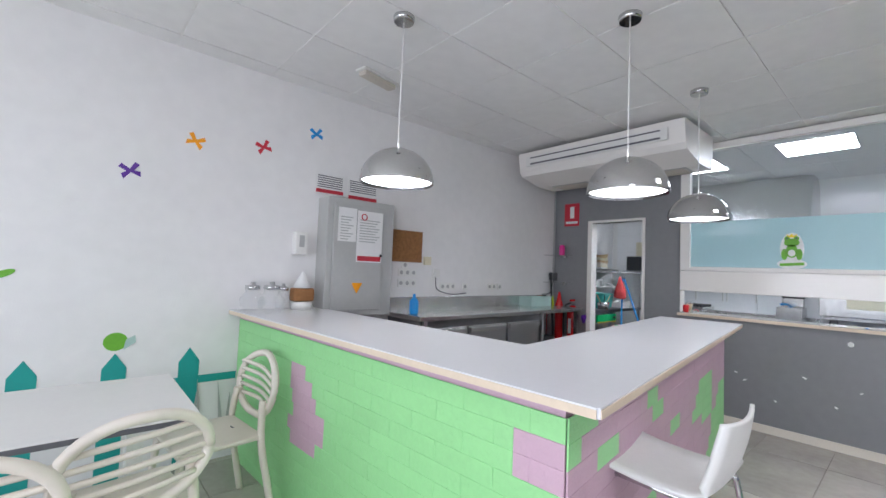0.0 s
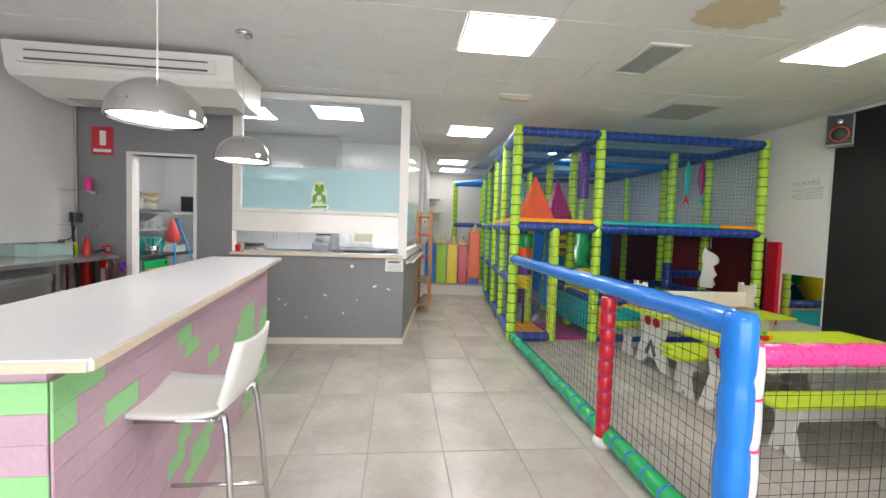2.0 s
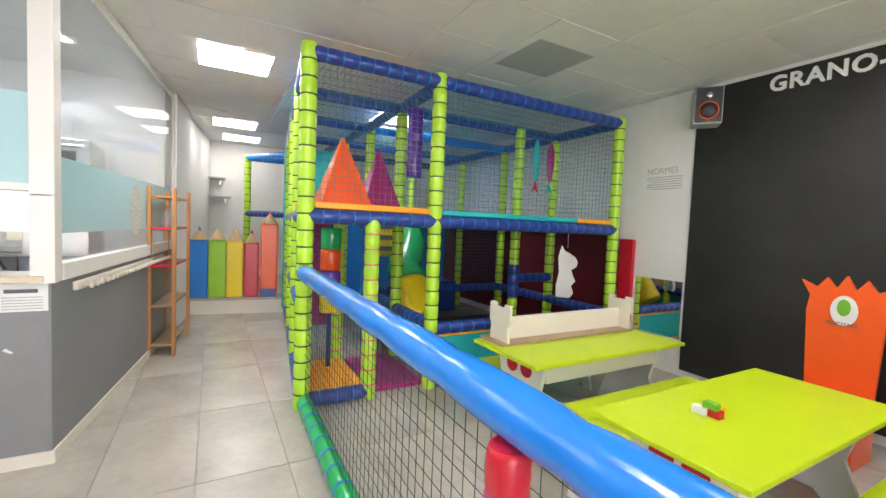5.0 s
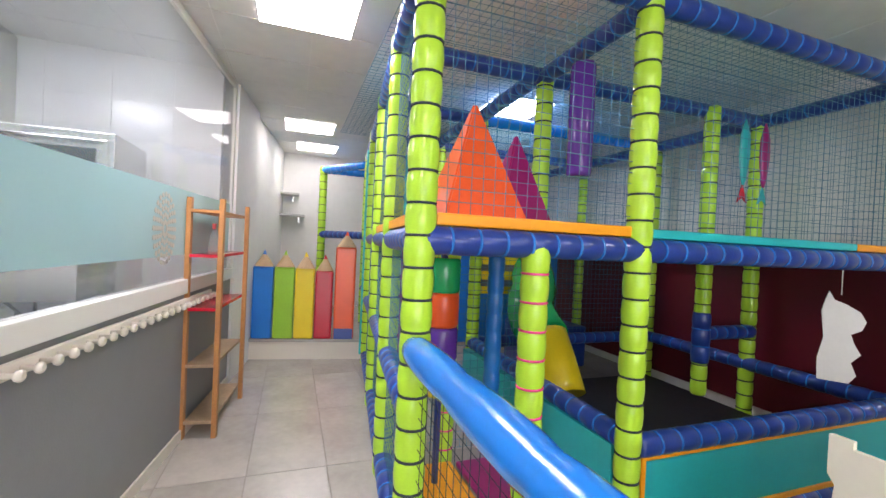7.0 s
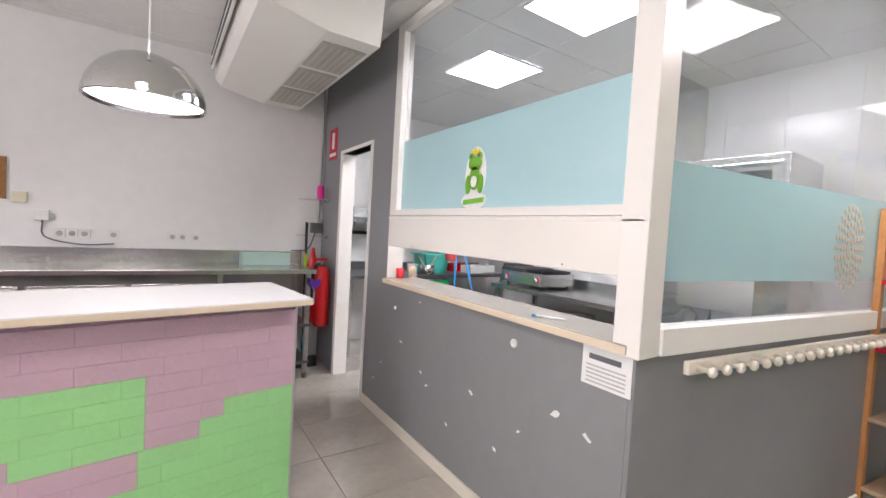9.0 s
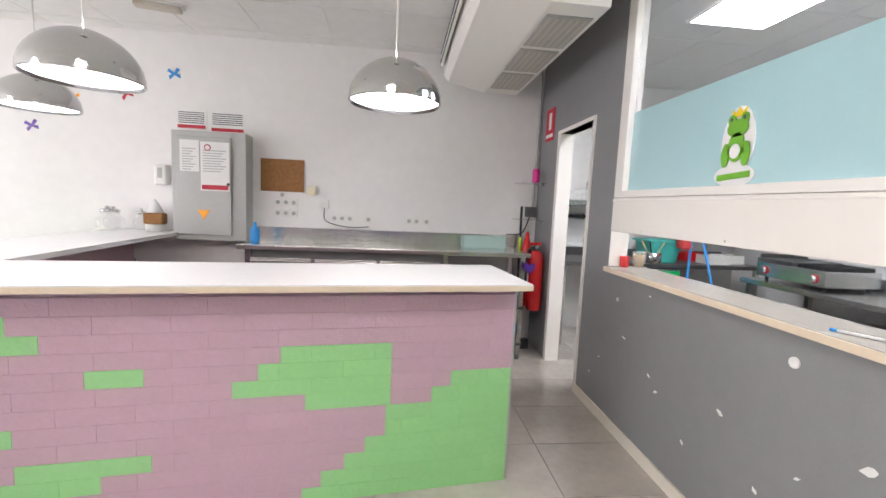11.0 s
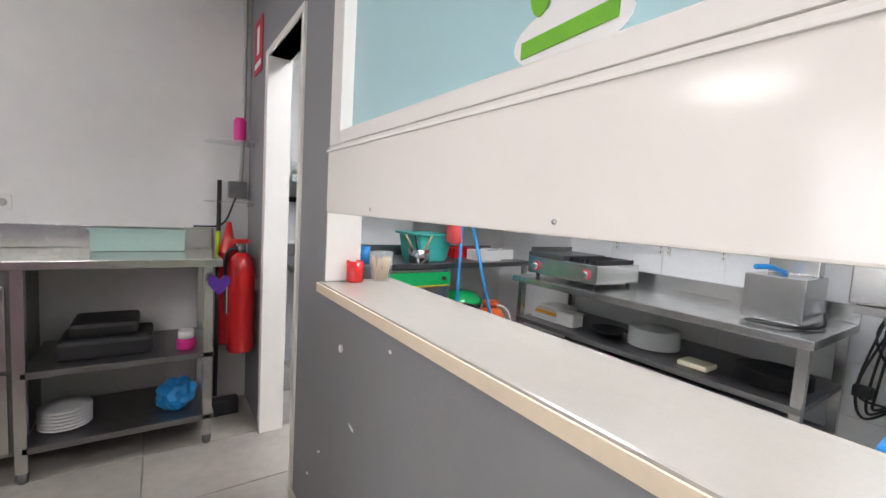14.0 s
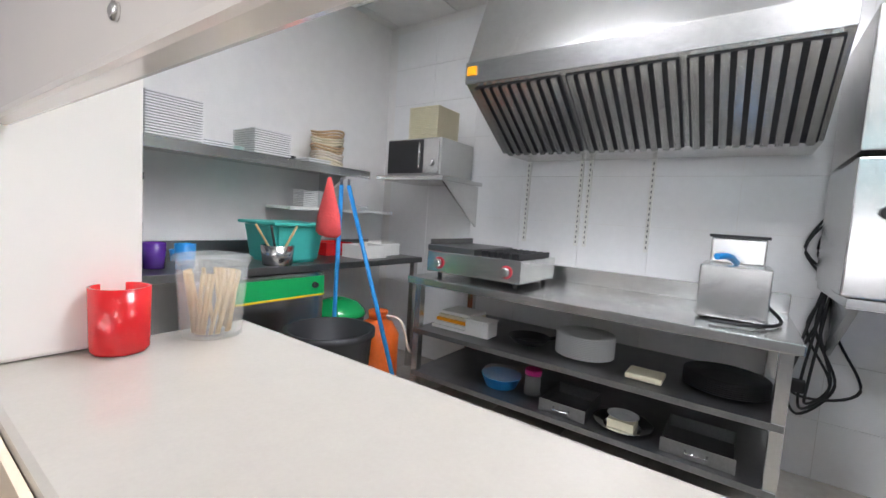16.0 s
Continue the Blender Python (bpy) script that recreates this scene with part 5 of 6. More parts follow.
for x, y, z, r, n_, mt, nm, lb, ca in pk:
    s = thing(nm, lb + " on the undershelf", ca, at=(x, y, z))
    for i in range(n_):
        part("plate" if mt == "porcelain" else "pan", lathe(bm_new(), [(r * 0.5, i * 0.009), (r, i * 0.009 + 0.012), (r, i * 0.009 + 0.015), (r * 0.5, i * 0.009 + 0.004)], 24), mt, s)
sk = thing("frying_pan", "black frying pan on the undershelf", "pan", at=(7.43, 2.935, 0.482))
part("bowl", lathe(bm_new(), [(0.08, 0), (0.12, 0.04), (0.116, 0.04), (0.078, 0.004)], 22), "black", sk)
part("handle", rod(bm_new(), (0.05, -0.1, 0.035), (0.1, -0.25, 0.07), 0.011, 8), "black", sk)
wb = thing("white_tub", "white plastic tub on the undershelf", "tub", at=(7.34, 3.21, 0.482))
part("tub", B(-0.06, -0.08, 0, 0.06, 0.08, 0.09, bev=0.01), "white", wb)
part("lid", B(-0.066, -0.086, 0.091, 0.066, 0.086, 0.1, bev=0.004), "white", wb)
cbd = thing("cutting_boards", "stack of white and orange boards and cloths", "boards", at=(7.4, 3.42, 0.482))
for i, mt in enumerate(("paper", "paper", "amber", "bone", "white")):
    part("board", B(-0.12 + 0.01 * i, -0.14, i * 0.022, 0.12, 0.12 - 0.01 * i, i * 0.022 + 0.02, bev=0.004), mt, cbd)
mt_ = thing("oven_mitt", "folded cream oven mitt", "mitt", at=(7.32, 2.29, 0.482))
part("mitt", B(-0.07, -0.08, 0, 0.07, 0.08, 0.03, bev=0.013), "bone", mt_)
bx = thing("blue_tubs", "stacked blue plastic containers with clear lids", "containers", at=(7.36, 3.06, 0.212))
part("tub", lathe(bm_new(), [(0.09, 0), (0.115, 0.06), (0.12, 0.065)], 20), "sky", bx)
part("lid", lathe(bm_new(), [(0.12, 0.066), (0.11, 0.09), (0.06, 0.1)], 20), "clearp", bx)
pj = thing("storage_jar", "clear jar with a pink lid on the low shelf", "jar", at=(7.38, 2.87, 0.212))
part("jar", lathe(bm_new(), [(0.045, 0), (0.045, 0.11)], 16), "clearp", pj)
part("lid", lathe(bm_new(), [(0.047, 0.111), (0.047, 0.14)], 16), "magcloth", pj)
for y, w in ((2.64, 0.12), (2.05, 0.14)):
    t = thing("roasting_tray", "dark steel roasting tray on the low shelf", "tray", "roasting trays", at=(7.36, y, 0.212))
    bm = bm_new()
    for a in ((-0.15, -w, 0, 0.15, w, 0.006), (-0.15, -w, 0.006, -0.144, w, 0.065), (0.144, -w, 0.006, 0.15, w, 0.065), (-0.144, -w, 0.006, 0.144, -w + 0.006, 0.065), (-0.144, w - 0.006, 0.006, 0.144, w, 0.065)):
        box(bm, *a)
    part("pan", bm, "dsteel", t)
    part("handle", tube(bm_new(), [(-0.152, -0.04, 0.04), (-0.165, -0.04, 0.03), (-0.165, 0.04, 0.03), (-0.152, 0.04, 0.04)], 0.004, 6), "chrome", t)
fd = thing("foil_tray", "oval foil tray with a white saucer", "tray", at=(7.33, 2.37, 0.212))
part("tray", lathe(bm_new(), [(0.09, 0), (0.14, 0.025), (0.136, 0.025), (0.088, 0.003)], 24), "chrome", fd)
part("box", B(-0.06, -0.06, 0.004, 0.06, 0.06, 0.045), "bone", fd)
part("saucer", lathe(bm_new(), [(0.04, 0.046), (0.075, 0.06), (0.07, 0.06), (0.04, 0.05)], 20), "porcelain", fd)
hd = thing("extractor_hood", "large stainless extractor hood with slanted baffle filters", "extractor hood")
bm = bm_new()
prism(bm, [(7.04, 1.885), (7.04, 1.99), (7.35, 2.75), (7.88, 2.75), (7.88, 1.60), (7.5, 1.60)], 1.49, Matrix.Translation((0, 3.235, 0)) @ Matrix.Rotation(radians(90), 4, "X"))
part("body", bm, "steel", hd)
part("front_lip", B(7.025, 1.745, 1.88, 7.038, 3.235, 1.99, bev=0.003), "steel", hd)
# each filter is a black sheet with nine steel baffles over it
for k in range(3):
    bf_ = part("filter", prism(bm_new(), [(7.06, 1.863), (7.065, 1.869), (7.495, 1.60), (7.488, 1.592)], 0.46, Matrix.Translation((0, 2.225 + k * 0.485, 0)) @ Matrix.Rotation(radians(90), 4, "X")), "black", hd, "black sheet behind steel baffles")
    for j in range(9):
        y = 1.775 + k * 0.485 + j * 0.051
        part("baffle", prism(bm_new(), [(7.048, 1.85), (7.06, 1.862), (7.488, 1.591), (7.476, 1.578)], 0.03, Matrix.Translation((0, y + 0.03, 0)) @ Matrix.Rotation(radians(90), 4, "X")), "steel", bf_)
part("label_sticker", B(7.018, 3.17, 1.92, 7.0245, 3.22, 1.965), "amber", hd)
ov = thing("oven", "stacked stainless ovens with dark glass doors", "oven", at=(7.18, 0.90, -0.045))
for z in (1.04, 1.55):
    b_ = part("body", B(0, 0, z, 0.62, 0.78, z + 0.49, bev=0.006), "steel", ov)
    d_ = part("door", B(-0.02, 0.03, z + 0.05, -0.001, 0.6, z + 0.44, bev=0.006), "steel", ov)
    part("door_glass", B(-0.026, 0.09, z + 0.1, -0.021, 0.54, z + 0.38), "bone" if z < 1.2 else "black", d_)
    part("handle", rod(bm_new(), (-0.05, 0.06, z + 0.42), (-0.05, 0.58, z + 0.42), 0.01, 8), "steel", d_)
    part("knob", lathe(bm_new(), [(0.022, 0), (0.02, 0.025)], 14, Matrix.Translation((-0.001, 0.69, z + 0.3)) @ Matrix.Rotation(radians(-90), 4, "Y")), "black", ov)
part("bracket_shelf", B(0.0, 0.02, 1.0, 0.71, 0.76, 1.035), "steel", ov)
for y in (0.06, 0.68):
    part("bracket", prism(bm_new(), [(0, 0), (-0.5, 0), (0, -0.32)], 0.03, pose(0.708, y + 0.03, 0.998, 90, 0, 0)), "steel", ov)
cb = thing("power_cables", "bundle of black cables hanging by the oven", "cables")
rr = random.Random(9)
for i in range(4):
    y = 1.66 - 0.015 * i
    k1, k2 = rr.uniform(0.02, 0.12), rr.uniform(-0.05, 0.05)
    part("cable", tube(bm_new(), curve_pts([(7.82, y - 0.1, 1.5 - 0.03 * i), (7.84, y - 0.03, 1.36), (7.85, y + k1, 1.15), (7.84, y - 0.02, 0.98), (7.85, y + k2, 0.75), (7.85, y - 0.04 - k1, 0.5), (7.83, y + 0.02, 0.33 + 0.03 * i), (7.84, y + k1, 0.5), (7.85, y - 0.02, 0.95)], 7), 0.0065, 6), "black", cb)
part("plug", B(7.80, 1.66, 0.44, 7.86, 1.74, 0.5, bev=0.01), "black", cb)
bl = thing("storage_bin", "white bin with a bright blue lid under the ovens", "bin", at=(6.85, 1.2, 0))
part("bin", B(-0.18, -0.22, 0, 0.22, 0.25, 0.55, bev=0.02), "white", bl)
part("lid", B(-0.2, -0.24, 0.551, 0.24, 0.27, 0.62, bev=0.02), "sky", bl)
# left kitchen wall: worktop, shelf, dishes
kw = thing("side_worktop", "dark steel worktop along the kitchen wall", "steel table")
part("top", B(5.5, 3.98, 0.82, 7.7, 4.6, 0.86, bev=0.005), "dsteel", kw)
part("backsplash", B(5.5, 4.58, 0.861, 7.7, 4.61, 0.95), "dsteel", kw)
for x in (5.55, 6.1, 7.65):
    part("leg", B(x - 0.02, 4.0, 0, x + 0.02, 4.04, 0.82), "steel", kw)
dw = thing("dishwasher", "steel under-counter dishwasher with a green control strip", "dishwasher", at=(6.2, 3.95, 0))
part("body", B(0, 0.05, 0.05, 0.58, 0.6, 0.81, bev=0.005), "steel", dw)
part("control_strip", B(0.01, 0.03, 0.68, 0.57, 0.049, 0.79), "emerald", dw)
part("yellow_line", B(0.01, 0.027, 0.675, 0.57, 0.0295, 0.685), "yellow", dw)
part("knob", lathe(bm_new(), [(0.018, 0), (0.016, 0.02)], 14, pose(0.5, 0.029, 0.74, 90, 0, 0)), "black", dw)
ks = thing("dish_shelf", "long steel wall shelf full of crockery", "shelf")
part("board", B(5.55, 4.25, 1.44, 7.35, 4.61, 1.47, bev=0.003), "steel", ks)
part("front_lip", B(5.55, 4.235, 1.42, 7.35, 4.249, 1.475), "steel", ks)
for x in (5.7, 7.2):
    part("bracket", prism(bm_new(), [(0, 0), (0.3, 0), (0, -0.2)], 0.02, pose(x, 4.6, 1.435, 90, 0, -90)), "steel", ks)
ls = thing("low_wall_shelf", "small white wall shelf with crockery", "shelf")
part("board", B(6.75, 4.32, 1.17, 7.7, 4.6, 1.19, bev=0.003), "white", ls)


def stack(x, y, z, s, n_, rnd_, mt="porcelain", label="stack of white plates on the steel shelf"):
    t = thing("plate_stack", label, "plates", "crockery stacks", at=(x, y, z))
    for i in range(n_):
        if rnd_:
            part("plate", lathe(bm_new(), [(s * 0.55, i * 0.013), (s, i * 0.013 + 0.008), (s, i * 0.013 + 0.011), (s * 0.5, i * 0.013 + 0.005)], 20), mt, t)
        else:
            part("plate", B(-s, -s, i * 0.013, s, s, i * 0.013 + 0.009, bev=0.003), mt, t)


stack(6.07, 4.40, 1.472, 0.13, 17, False, label="tall stack of white square plates on the steel shelf")
stack(5.78, 4.42, 1.472, 0.11, 9, False)
stack(6.3, 4.42, 1.472, 0.09, 4, False)
stack(6.42, 4.42, 1.472, 0.07, 3, True, "palemint", "short stack of greenish saucers on the shelf")
stack(6.6, 4.40, 1.472, 0.12, 12, False)
stack(6.78, 4.42, 1.472, 0.06, 3, True, "black", "stack of dark saucers on the shelf")
stack(6.93, 4.36, 1.472, 0.09, 3, False)
stack(6.95, 4.44, 1.192, 0.06, 9, False)
stack(7.1, 4.44, 1.192, 0.08, 9, True, label="stack of round white plates on the low shelf")
stack(7.45, 4.44, 1.192, 0.07, 3, True)
bsk = thing("wicker_baskets", "stack of pale woven baskets on the shelf", "baskets", at=(7.1, 4.42, 1.472))
for i in range(5):
    bm = bm_new()
    for k in range(3):
        tube(bm, [(0.1 * math.cos(a) * (1 + 0.05 * k), 0.1 * math.sin(a) * (1 + 0.05 * k), i * 0.05 + k * 0.018 + 0.008 + 0.012 * math.sin(a * 2 + i)) for a in [j * 2 * math.pi / 18 for j in range(19)]], 0.008, 5)
    part("basket", bm, ("bone", "cream", "palewood", "bone", "palewood")[i], bsk)
ms = thing("microwave_shelf", "steel corner shelf under the microwave", "shelf")
part("board", B(7.38, 3.6, 1.425, 7.89, 4.2, 1.452, bev=0.003), "steel", ms)
part("bracket", prism(bm_new(), [(0, 0), (0.45, 0), (0, -0.3)], 0.015, pose(7.885, 3.63, 1.42, 90, 0, 180)), "steel", ms)
mw_ = thing("microwave", "silver microwave oven with a black door", "microwave", at=(7.43, 3.66, 1.453))
part("body", B(0, 0, 0.01, 0.4, 0.48, 0.26, bev=0.006), "cabinet", mw_)
part("door", B(-0.012, 0.15, 0.02, -0.001, 0.47, 0.25, bev=0.003), "black", mw_)
part("control_panel", B(-0.012, 0.01, 0.02, -0.001, 0.14, 0.25, bev=0.003), "steel", mw_)
part("dial", lathe(bm_new(), [(0.025, 0), (0.022, 0.015)], 16, Matrix.Translation((-0.012, 0.075, 0.09)) @ Matrix.Rotation(radians(-90), 4, "Y")), "steel", mw_)
part("handle", rod(bm_new(), (-0.03, 0.165, 0.05), (-0.03, 0.165, 0.22), 0.008, 8), "steel", mw_)
tc_ = thing("tray_stack", "tall stack of ivory serving trays on the microwave", "trays", at=(7.62, 3.88, 1.715))
for i in range(18):
    part("tray", B(-0.13, -0.13, i * 0.013, 0.13, 0.13, i * 0.013 + 0.009, bev=0.003), "bone", tc_)
tbn = thing("mint_tub", "turquoise plastic tub on the worktop", "tub", at=(6.64, 4.2, 0.861))
bm = bm_new()
bmesh.ops.create_cone(bm, cap_ends=True, segments=4, radius1=0.2, radius2=0.24, depth=0.23, matrix=Matrix.Translation((0, 0, 0.115)) @ Matrix.Rotation(radians(45), 4, "Z"))
bmesh.ops.bevel(bm, geom=bm.edges[:], offset=0.02, segments=2, affect="EDGES")
part("tub", bm, "mint", tbn)
part("rim", B(-0.19, -0.19, 0.215, 0.19, 0.19, 0.235, bev=0.008), "mint", tbn)
clt = thing("coral_cloth", "coral cloth hung over the mop handles", "cloth", at=(6.72, 3.9, 0))
bm = bm_new()
lathe(bm, [(0.012, 1.36), (0.03, 1.28), (0.055, 1.15), (0.065, 1.05), (0.05, 1.03)], 9, Matrix.Diagonal((0.8, 1.5, 1, 1)))
for v in bm.verts:
    v.co += 0.02 * noise.noise_vector(v.co * 9)
part("cloth", bm, "coral", clt)
for x0, x1, y0, y1 in ((6.86, 6.80, 3.66, 3.92), (6.8, 6.97, 3.84, 3.5)):
    mp = thing("mop", "sky-blue mop handle leaning in the kitchen", "mop", "mop handles")
    part("handle", rod(bm_new(), (x1, y1, 0.05), (x0, y0, 1.33) if False else ((x0 + x1) / 2 - 0.03, 3.9, 1.33), 0.013, 10), "sky", mp)
    part("hanger", rod(bm_new(), ((x0 + x1) / 2 - 0.03, 3.9, 1.331), ((x0 + x1) / 2 - 0.03, 3.9, 1.37), 0.008, 8), "ink", mp)
    part("mop_head", lathe(bm_new(), [(0.07, 0), (0.06, 0.05), (0.02, 0.1)], 12, Matrix.Translation((x1, y1, 0.0))), "white", mp)
bn = thing("waste_bin", "large black round waste bin", "bin", at=(6.53, 3.62, 0))
part("bin", lathe(bm_new(), [(0.17, 0), (0.21, 0.55), (0.225, 0.56), (0.225, 0.59), (0.205, 0.59), (0.165, 0.03)], 26), "black", bn)
part("handle", tube(bm_new(), curve_pts([(0.2, -0.08, 0.5), (0.25, 0, 0.45), (0.2, 0.08, 0.5)], 5), 0.01, 6), "black", bn)
gb = thing("gas_bottle", "orange gas bottle beside the steel table", "gas bottle", at=(7.12, 3.86, 0))
part("bottle", lathe(bm_new(), [(0.12, 0), (0.14, 0.03), (0.14, 0.4), (0.1, 0.47), (0.04, 0.5)], 22), "gas", gb)
part("collar", lathe(bm_new(), [(0.06, 0.5), (0.065, 0.55), (0.055, 0.55)], 16), "gas", gb)
part("hose", tube(bm_new(), curve_pts([(0, 0, 0.52), (0.05, -0.15, 0.5), (0.1, -0.2, 0.3), (0.2, -0.2, 0.35)], 6), 0.009, 6), "cream", gb)
gbk = thing("green_basin", "dark green basin on a black bin", "basin", at=(7.0, 4.12, 0))
part("bin", lathe(bm_new(), [(0.15, 0), (0.18, 0.5)], 20), "black", gbk)
part("basin", lathe(bm_new(), [(0.19, 0.501), (0.18, 0.53), (0.13, 0.58), (0.06, 0.6)], 20), "emerald", gbk)
for x, y, r, h, mt, lb in ((6.05, 4.1, 0.045, 0.12, "sky", "blue plastic cup on the worktop"), (5.95, 4.18, 0.05, 0.12, "purple", "purple plastic cup on the worktop"), (6.5, 4.05, 0.09, 0.11, "steel", "steel pot of utensils on the worktop"), (6.15, 4.4, 0.05, 0.06, "sky", "blue bowl on the worktop")):
    c = thing("cup" if r < 0.08 else "pot", lb, "cup" if r < 0.08 else "pot", at=(x, y, 0.861))
    part("wall", lathe(bm_new(), [(r * 0.85, 0), (r, h), (r * 0.93, h), (r * 0.8, 0.01)], 18), mt, c)
    if mt == "steel":
        for i in range(5):
            part("utensil", rod(bm_new(), (0, 0, 0.02), (0.12 * math.cos(i * 1.3), 0.1 * math.sin(i * 1.3), 0.22), 0.007, 6), "black" if i % 2 else "stick", c)
wbt = thing("water_bottle", "clear plastic water bottle on the worktop", "bottle", at=(5.92, 4.35, 0.861))
part("bottle", lathe(bm_new(), [(0.04, 0), (0.042, 0.2), (0.015, 0.27), (0.014, 0.3)], 16), "clearp", wbt)
part("cap", lathe(bm_new(), [(0.016, 0.3), (0.016, 0.32)], 12), "sky", wbt)
for x, y, mt, nm, lb in ((7.25, 4.15, "white", "dish_tub", "white plastic dish tub on the worktop"), (7.15, 4.4, "pot", "dish_tub", "red plastic dish tub on the worktop"), (7.5, 4.25, "white", "dish_tub", "low white dish tub on the worktop")):
    d_ = thing(nm, lb, "tub", "dish tubs", at=(x, y, 0.861))
    bm = bm_new()
    for a in ((-0.12, -0.1, 0, 0.12, 0.1, 0.006), (-0.12, -0.1, 0.006, -0.112, 0.1, 0.09), (0.112, -0.1, 0.006, 0.12, 0.1, 0.09), (-0.112, -0.1, 0.006, 0.112, -0.092, 0.09), (-0.112, 0.092, 0.006, 0.112, 0.1, 0.09)):
        box(bm, *a)
    part("tub", bm, mt, d_)
kb = thing("knife_rack", "black magnetic strip on the kitchen wall", "knife rack")
part("strip", B(5.6, 4.6, 1.28, 6.05, 4.618, 1.32, bev=0.003), "black", kb)
# on the hatch sill
ru = thing("red_cup", "red plastic holder on the sill", "holder", at=(5.322, 2.515, SILL + 0.006))
part("wall", lathe(bm_new(), [(0.025, 0), (0.027, 0.004), (0.028, 0.07), (0.025, 0.07), (0.024, 0.01)], 22), "pot", ru)
tp = thing("toothpick_tub", "clear tub of wooden skewers with a lid", "tub", at=(5.418, 2.515, SILL + 0.006))
part("tub", lathe(bm_new(), [(0.035, 0), (0.041, 0.09), (0.039, 0.09), (0.033, 0.004)], 20), "clearp", tp)
part("lid", lathe(bm_new(), [(0.044, 0.091), (0.044, 0.1), (0.02, 0.104)], 20), "clearp", tp)
rr = random.Random(2)
for i in range(26):
    a = rr.uniform(0, 6.28)
    part("stick", rod(bm_new(), (0.02 * math.cos(a), 0.02 * math.sin(a), 0.004), (0.03 * math.cos(a + 0.5), 0.03 * math.sin(a + 0.5), 0.08), 0.0025, 5), "stick", tp)
pen = thing("ballpoint_pen", "white ballpoint pen with a blue end on the sill", "pen", at=(5.27, 1.16, SILL + 0.0105))
part("barrel", rod(bm_new(), (0, 0, 0), (0.06, -0.11, 0), 0.0045, 8), "white", pen)
part("cap", rod(bm_new(), (-0.008, 0.015, 0), (0, 0, 0), 0.005, 8), "sky", pen)
pr = thing("paper_notice", "white printed notice taped to the grey wall", "notice")
part("sheet", B(KX - 0.004, 0.69, 0.833, KX - 0.001, 0.89, 0.98), "paper", pr)
bm = bm_new()
for i in range(5):
    box(bm, KX - 0.0055, 0.71, 0.905 - i * 0.015, KX - 0.0045, 0.87, 0.91 - i * 0.015)
part("print_lines", bm, "cabinet", pr)
part("heading_bar", B(KX - 0.0055, 0.73, 0.93, KX - 0.0045, 0.86, 0.95), "ink", pr)
# slotted rails on the tiles
for y in (2.44, 2.805, 2.86, 3.225):
    s = thing("slotted_rail", "white slotted shelf rail on the tiles", "rail", "slotted rails")
    part("rail", B(7.875, y - 0.012, 1.05, 7.891, y + 0.012, 1.6), "white", s)
    bm = bm_new()
    for i in range(16):
        box(bm, 7.8735, y - 0.003, 1.07 + i * 0.033, 7.8748, y + 0.003, 1.085 + i * 0.033)
    part("slots", bm, "ink", s)
mwo = thing("counter_oven", "grey countertop oven behind the side glazing", "oven", at=(6.3, 0.72, 1.036))
part("body", B(0, 0, 0.33, 0.5, 0.4, 0.62, bev=0.006), "dsteel", mwo)
part("support", B(0.02, 0.02, 0, 0.48, 0.38, 0.33), "steel", mwo)
part("door_glass", B(0.03, -0.008, 0.37, 0.36, -0.001, 0.59, bev=0.003), "black", mwo)
for z in (0.42, 0.52):
    part("knob", lathe(bm_new(), [(0.022, 0), (0.02, 0.02)], 14, pose(0.43, -0.001, z, 90, 0, 0)), "black", mwo)

# ---- floor tiles, bricks ----
me = bpy.data.meshes.new("floor_tile")
bm = bm_new()
box(bm, -0.447, -0.222, -0.012, 0.447, 0.222, 0.0, bev=0.002)
bm.to_mesh(me)
bm.free()
me.materials.append(M["tile"])
count = 0
rest = bm_new()
for i in range(-6, 13):
    for j in range(-10, 11):
        x, y = 3.82 + 0.9 * i + 0.45, 0.0 + 0.45 * j + 0.225
        if 0.4 < x < 9 and -3.9 < y < 4.0 and count < 290:
            o = new("tile", me)
            o.location = (x, y, 0)
            o.parent = floor
            count += 1
        else:
            box(rest, x - 0.447, y - 0.222, -0.012, x + 0.447, y + 0.222, 0.0)
tagged(part("tiles_rest", rest, "tile", floor), kind="stuff")

RH, BLEN = 0.0733, 0.27
PATCH_LONG = {12: [(1.53, 1.75)], 11: [(1.53, 1.62), (2.3, 2.46)], 10: [(1.75, 1.95), (2.38, 2.56)], 9: [(3.41, 3.88)], 8: [(3.32, 3.88), (2.7, 2.9)], 7: [(3.22, 3.88), (4.16, 4.46)], 6: [(3.51, 3.88), (4.07, 4.46), (1.53, 1.7)],
              5: [(3.86, 4.46), (2.3, 2.46), (1.53, 1.8)], 4: [(3.86, 4.46), (2.2, 2.38)], 3: [(3.77, 4.46), (2.46, 2.92)], 2: [(3.68, 4.46), (2.38, 2.74)], 1: [(3.58, 4.46)], 0: [(3.5, 4.46), (1.9, 2.2)]}
PATCH_SIDE = {11: [(1.55, 1.725)], 10: [(1.55, 1.725), (3.08, 3.25)], 9: [(3.0, 3.25)], 8: [(2.95, 3.22)], 7: [(2.86, 3.2)], 6: [(2.86, 3.26)], 5: [(2.94, 3.22)], 1: [(1.9, 2.3)]}


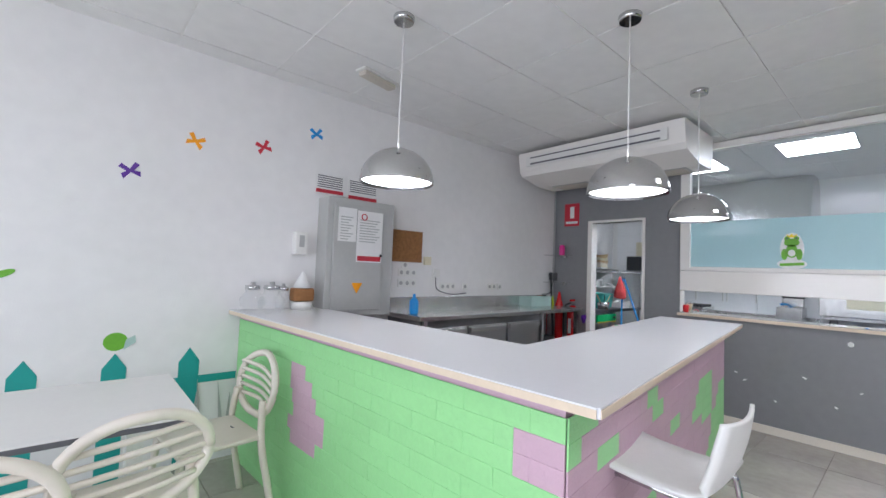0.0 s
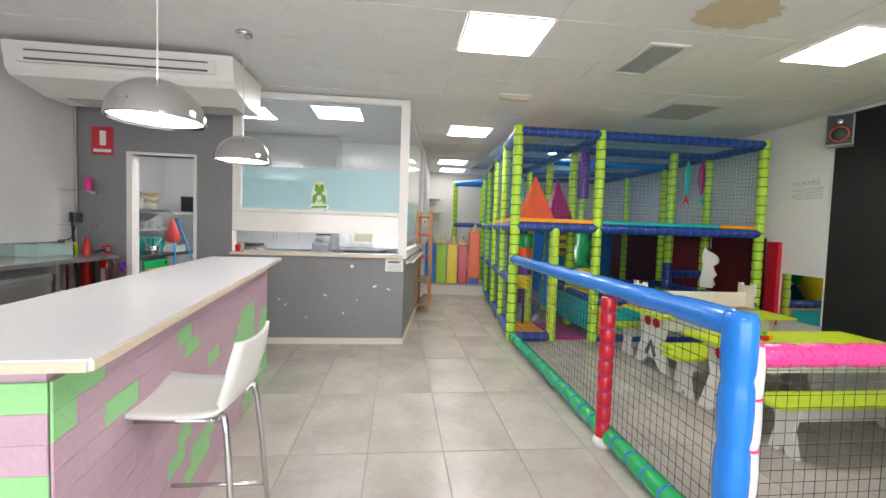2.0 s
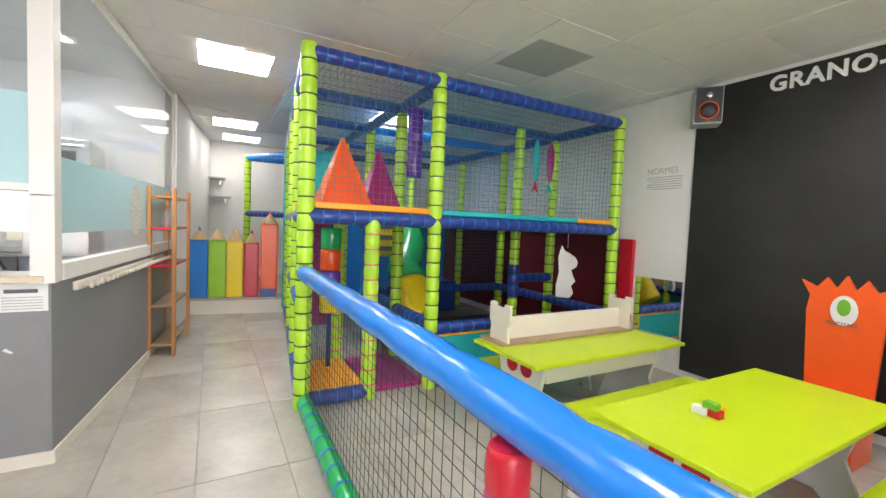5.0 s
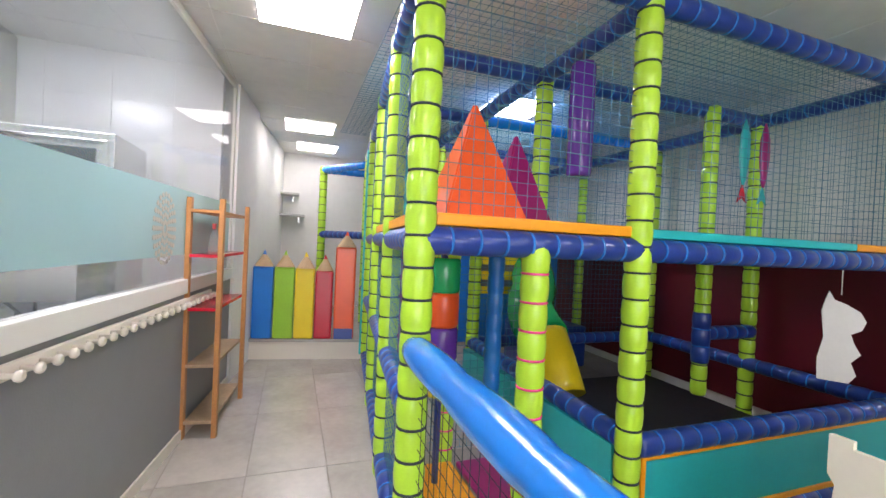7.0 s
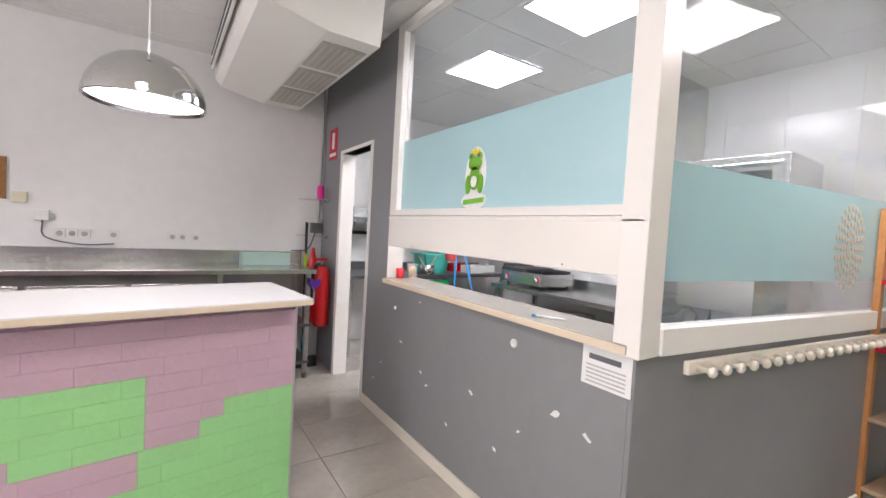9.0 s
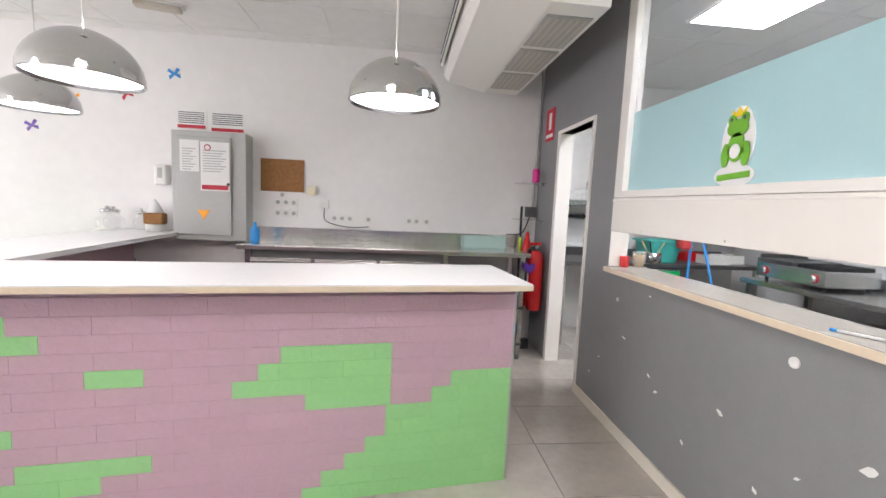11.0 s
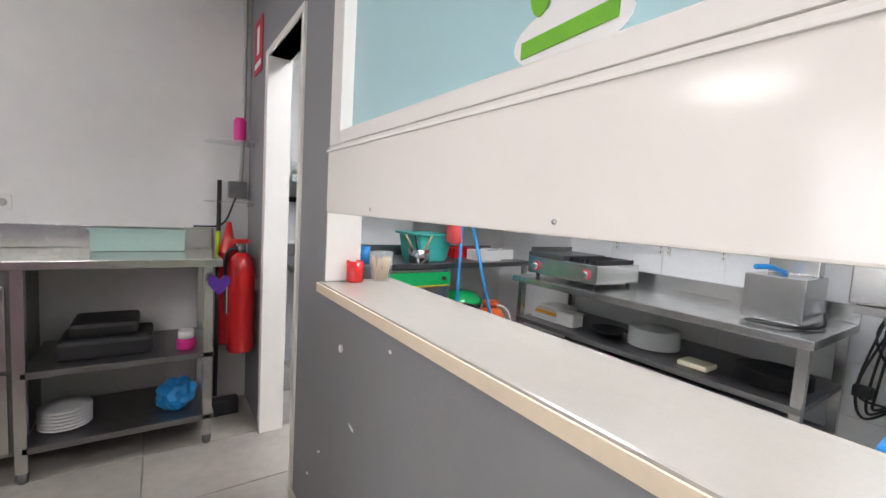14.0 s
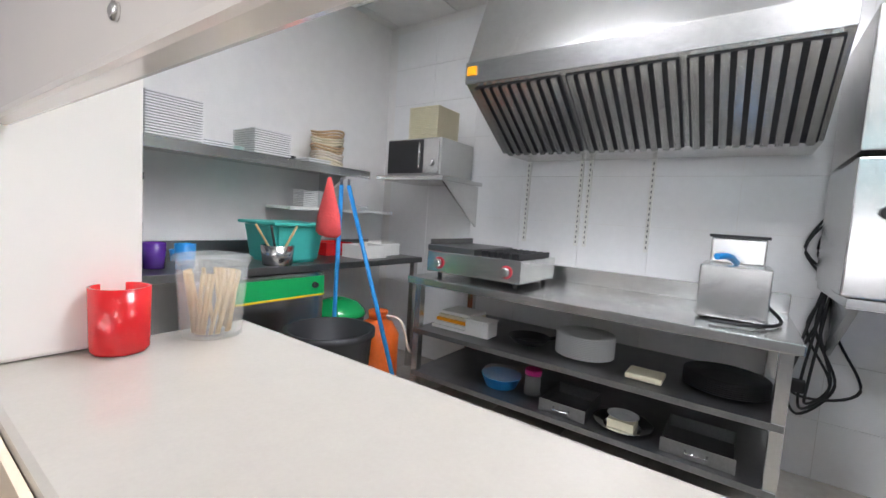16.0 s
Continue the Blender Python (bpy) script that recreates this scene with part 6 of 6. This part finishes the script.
def bricks(p0, p1, patches, base, spot, key0, key1):
    """Rows of painted bricks from p0 to p1, cut where the colour changes."""
    p0, p1 = Vector(p0), Vector(p1)
    n_ = (p1 - p0).length
    rz = math.atan2(p1.y - p0.y, p1.x - p0.x)
    for r in range(13):
        cuts = {0.0, n_}
        x = BLEN * (0.5 if r % 2 else 1.0)
        while x < n_ - 0.05:
            cuts.add(x)
            x += BLEN
        spans = [((a - key0) / (key1 - key0) * n_, (b - key0) / (key1 - key0) * n_) for a, b in patches.get(r, [])]
        for a, b in spans:
            lo, hi = min(a, b), max(a, b)
            cuts = {c for c in cuts if abs(c - lo) > 0.06 and abs(c - hi) > 0.06} | {min(max(lo, 0), n_), min(max(hi, 0), n_)} | {0.0, n_}
        cl = sorted(cuts)
        for a, b in zip(cl, cl[1:]):
            if b - a < 0.015:
                continue
            c = (a + b) / 2
            inside = any(min(s) < c < max(s) for s in spans)
            bm_ = bm_new()
            jit = random.Random(int(r * 100 + a * 50)).uniform(0, 0.0012)
            box(bm_, a + 0.0001, -0.006 - jit * 0.5, r * RH + 0.0002, b - 0.0001, -0.0005, (r + 1) * RH - 0.0002)
            bmesh.ops.bevel(bm_, geom=[e for e in bm_.edges if all(v.co.y < -0.005 for v in e.verts)], offset=0.0016, segments=1, affect="EDGES")
            o = part("brick", bm_, spot if inside else base, bar)
            o.matrix_basis = Matrix.Translation((p0.x, p0.y, 0)) @ Matrix.Rotation(rz, 4, "Z")


bricks((1.53, 1.549), (4.458, 1.945), PATCH_LONG, "pink", "green", 1.53, 4.458)
bricks((1.37, 4.09), (1.528, 1.549), PATCH_SIDE, "green", "pink", 4.09, 1.549)
# large wall tiles behind the cooking table
ktw = tagged(thing("wall_tiles", "large white glazed tiles on the kitchen wall", "wall tiles"), kind="structure")
for j in range(9):
    for i in range(9):
        part("tile", B(7.892, 0.75 + i * 0.42 + 0.0015, j * 0.3 + 0.0015, 7.899, 0.75 + (i + 1) * 0.42 - 0.0015, (j + 1) * 0.3 - 0.0015), "kt", ktw)
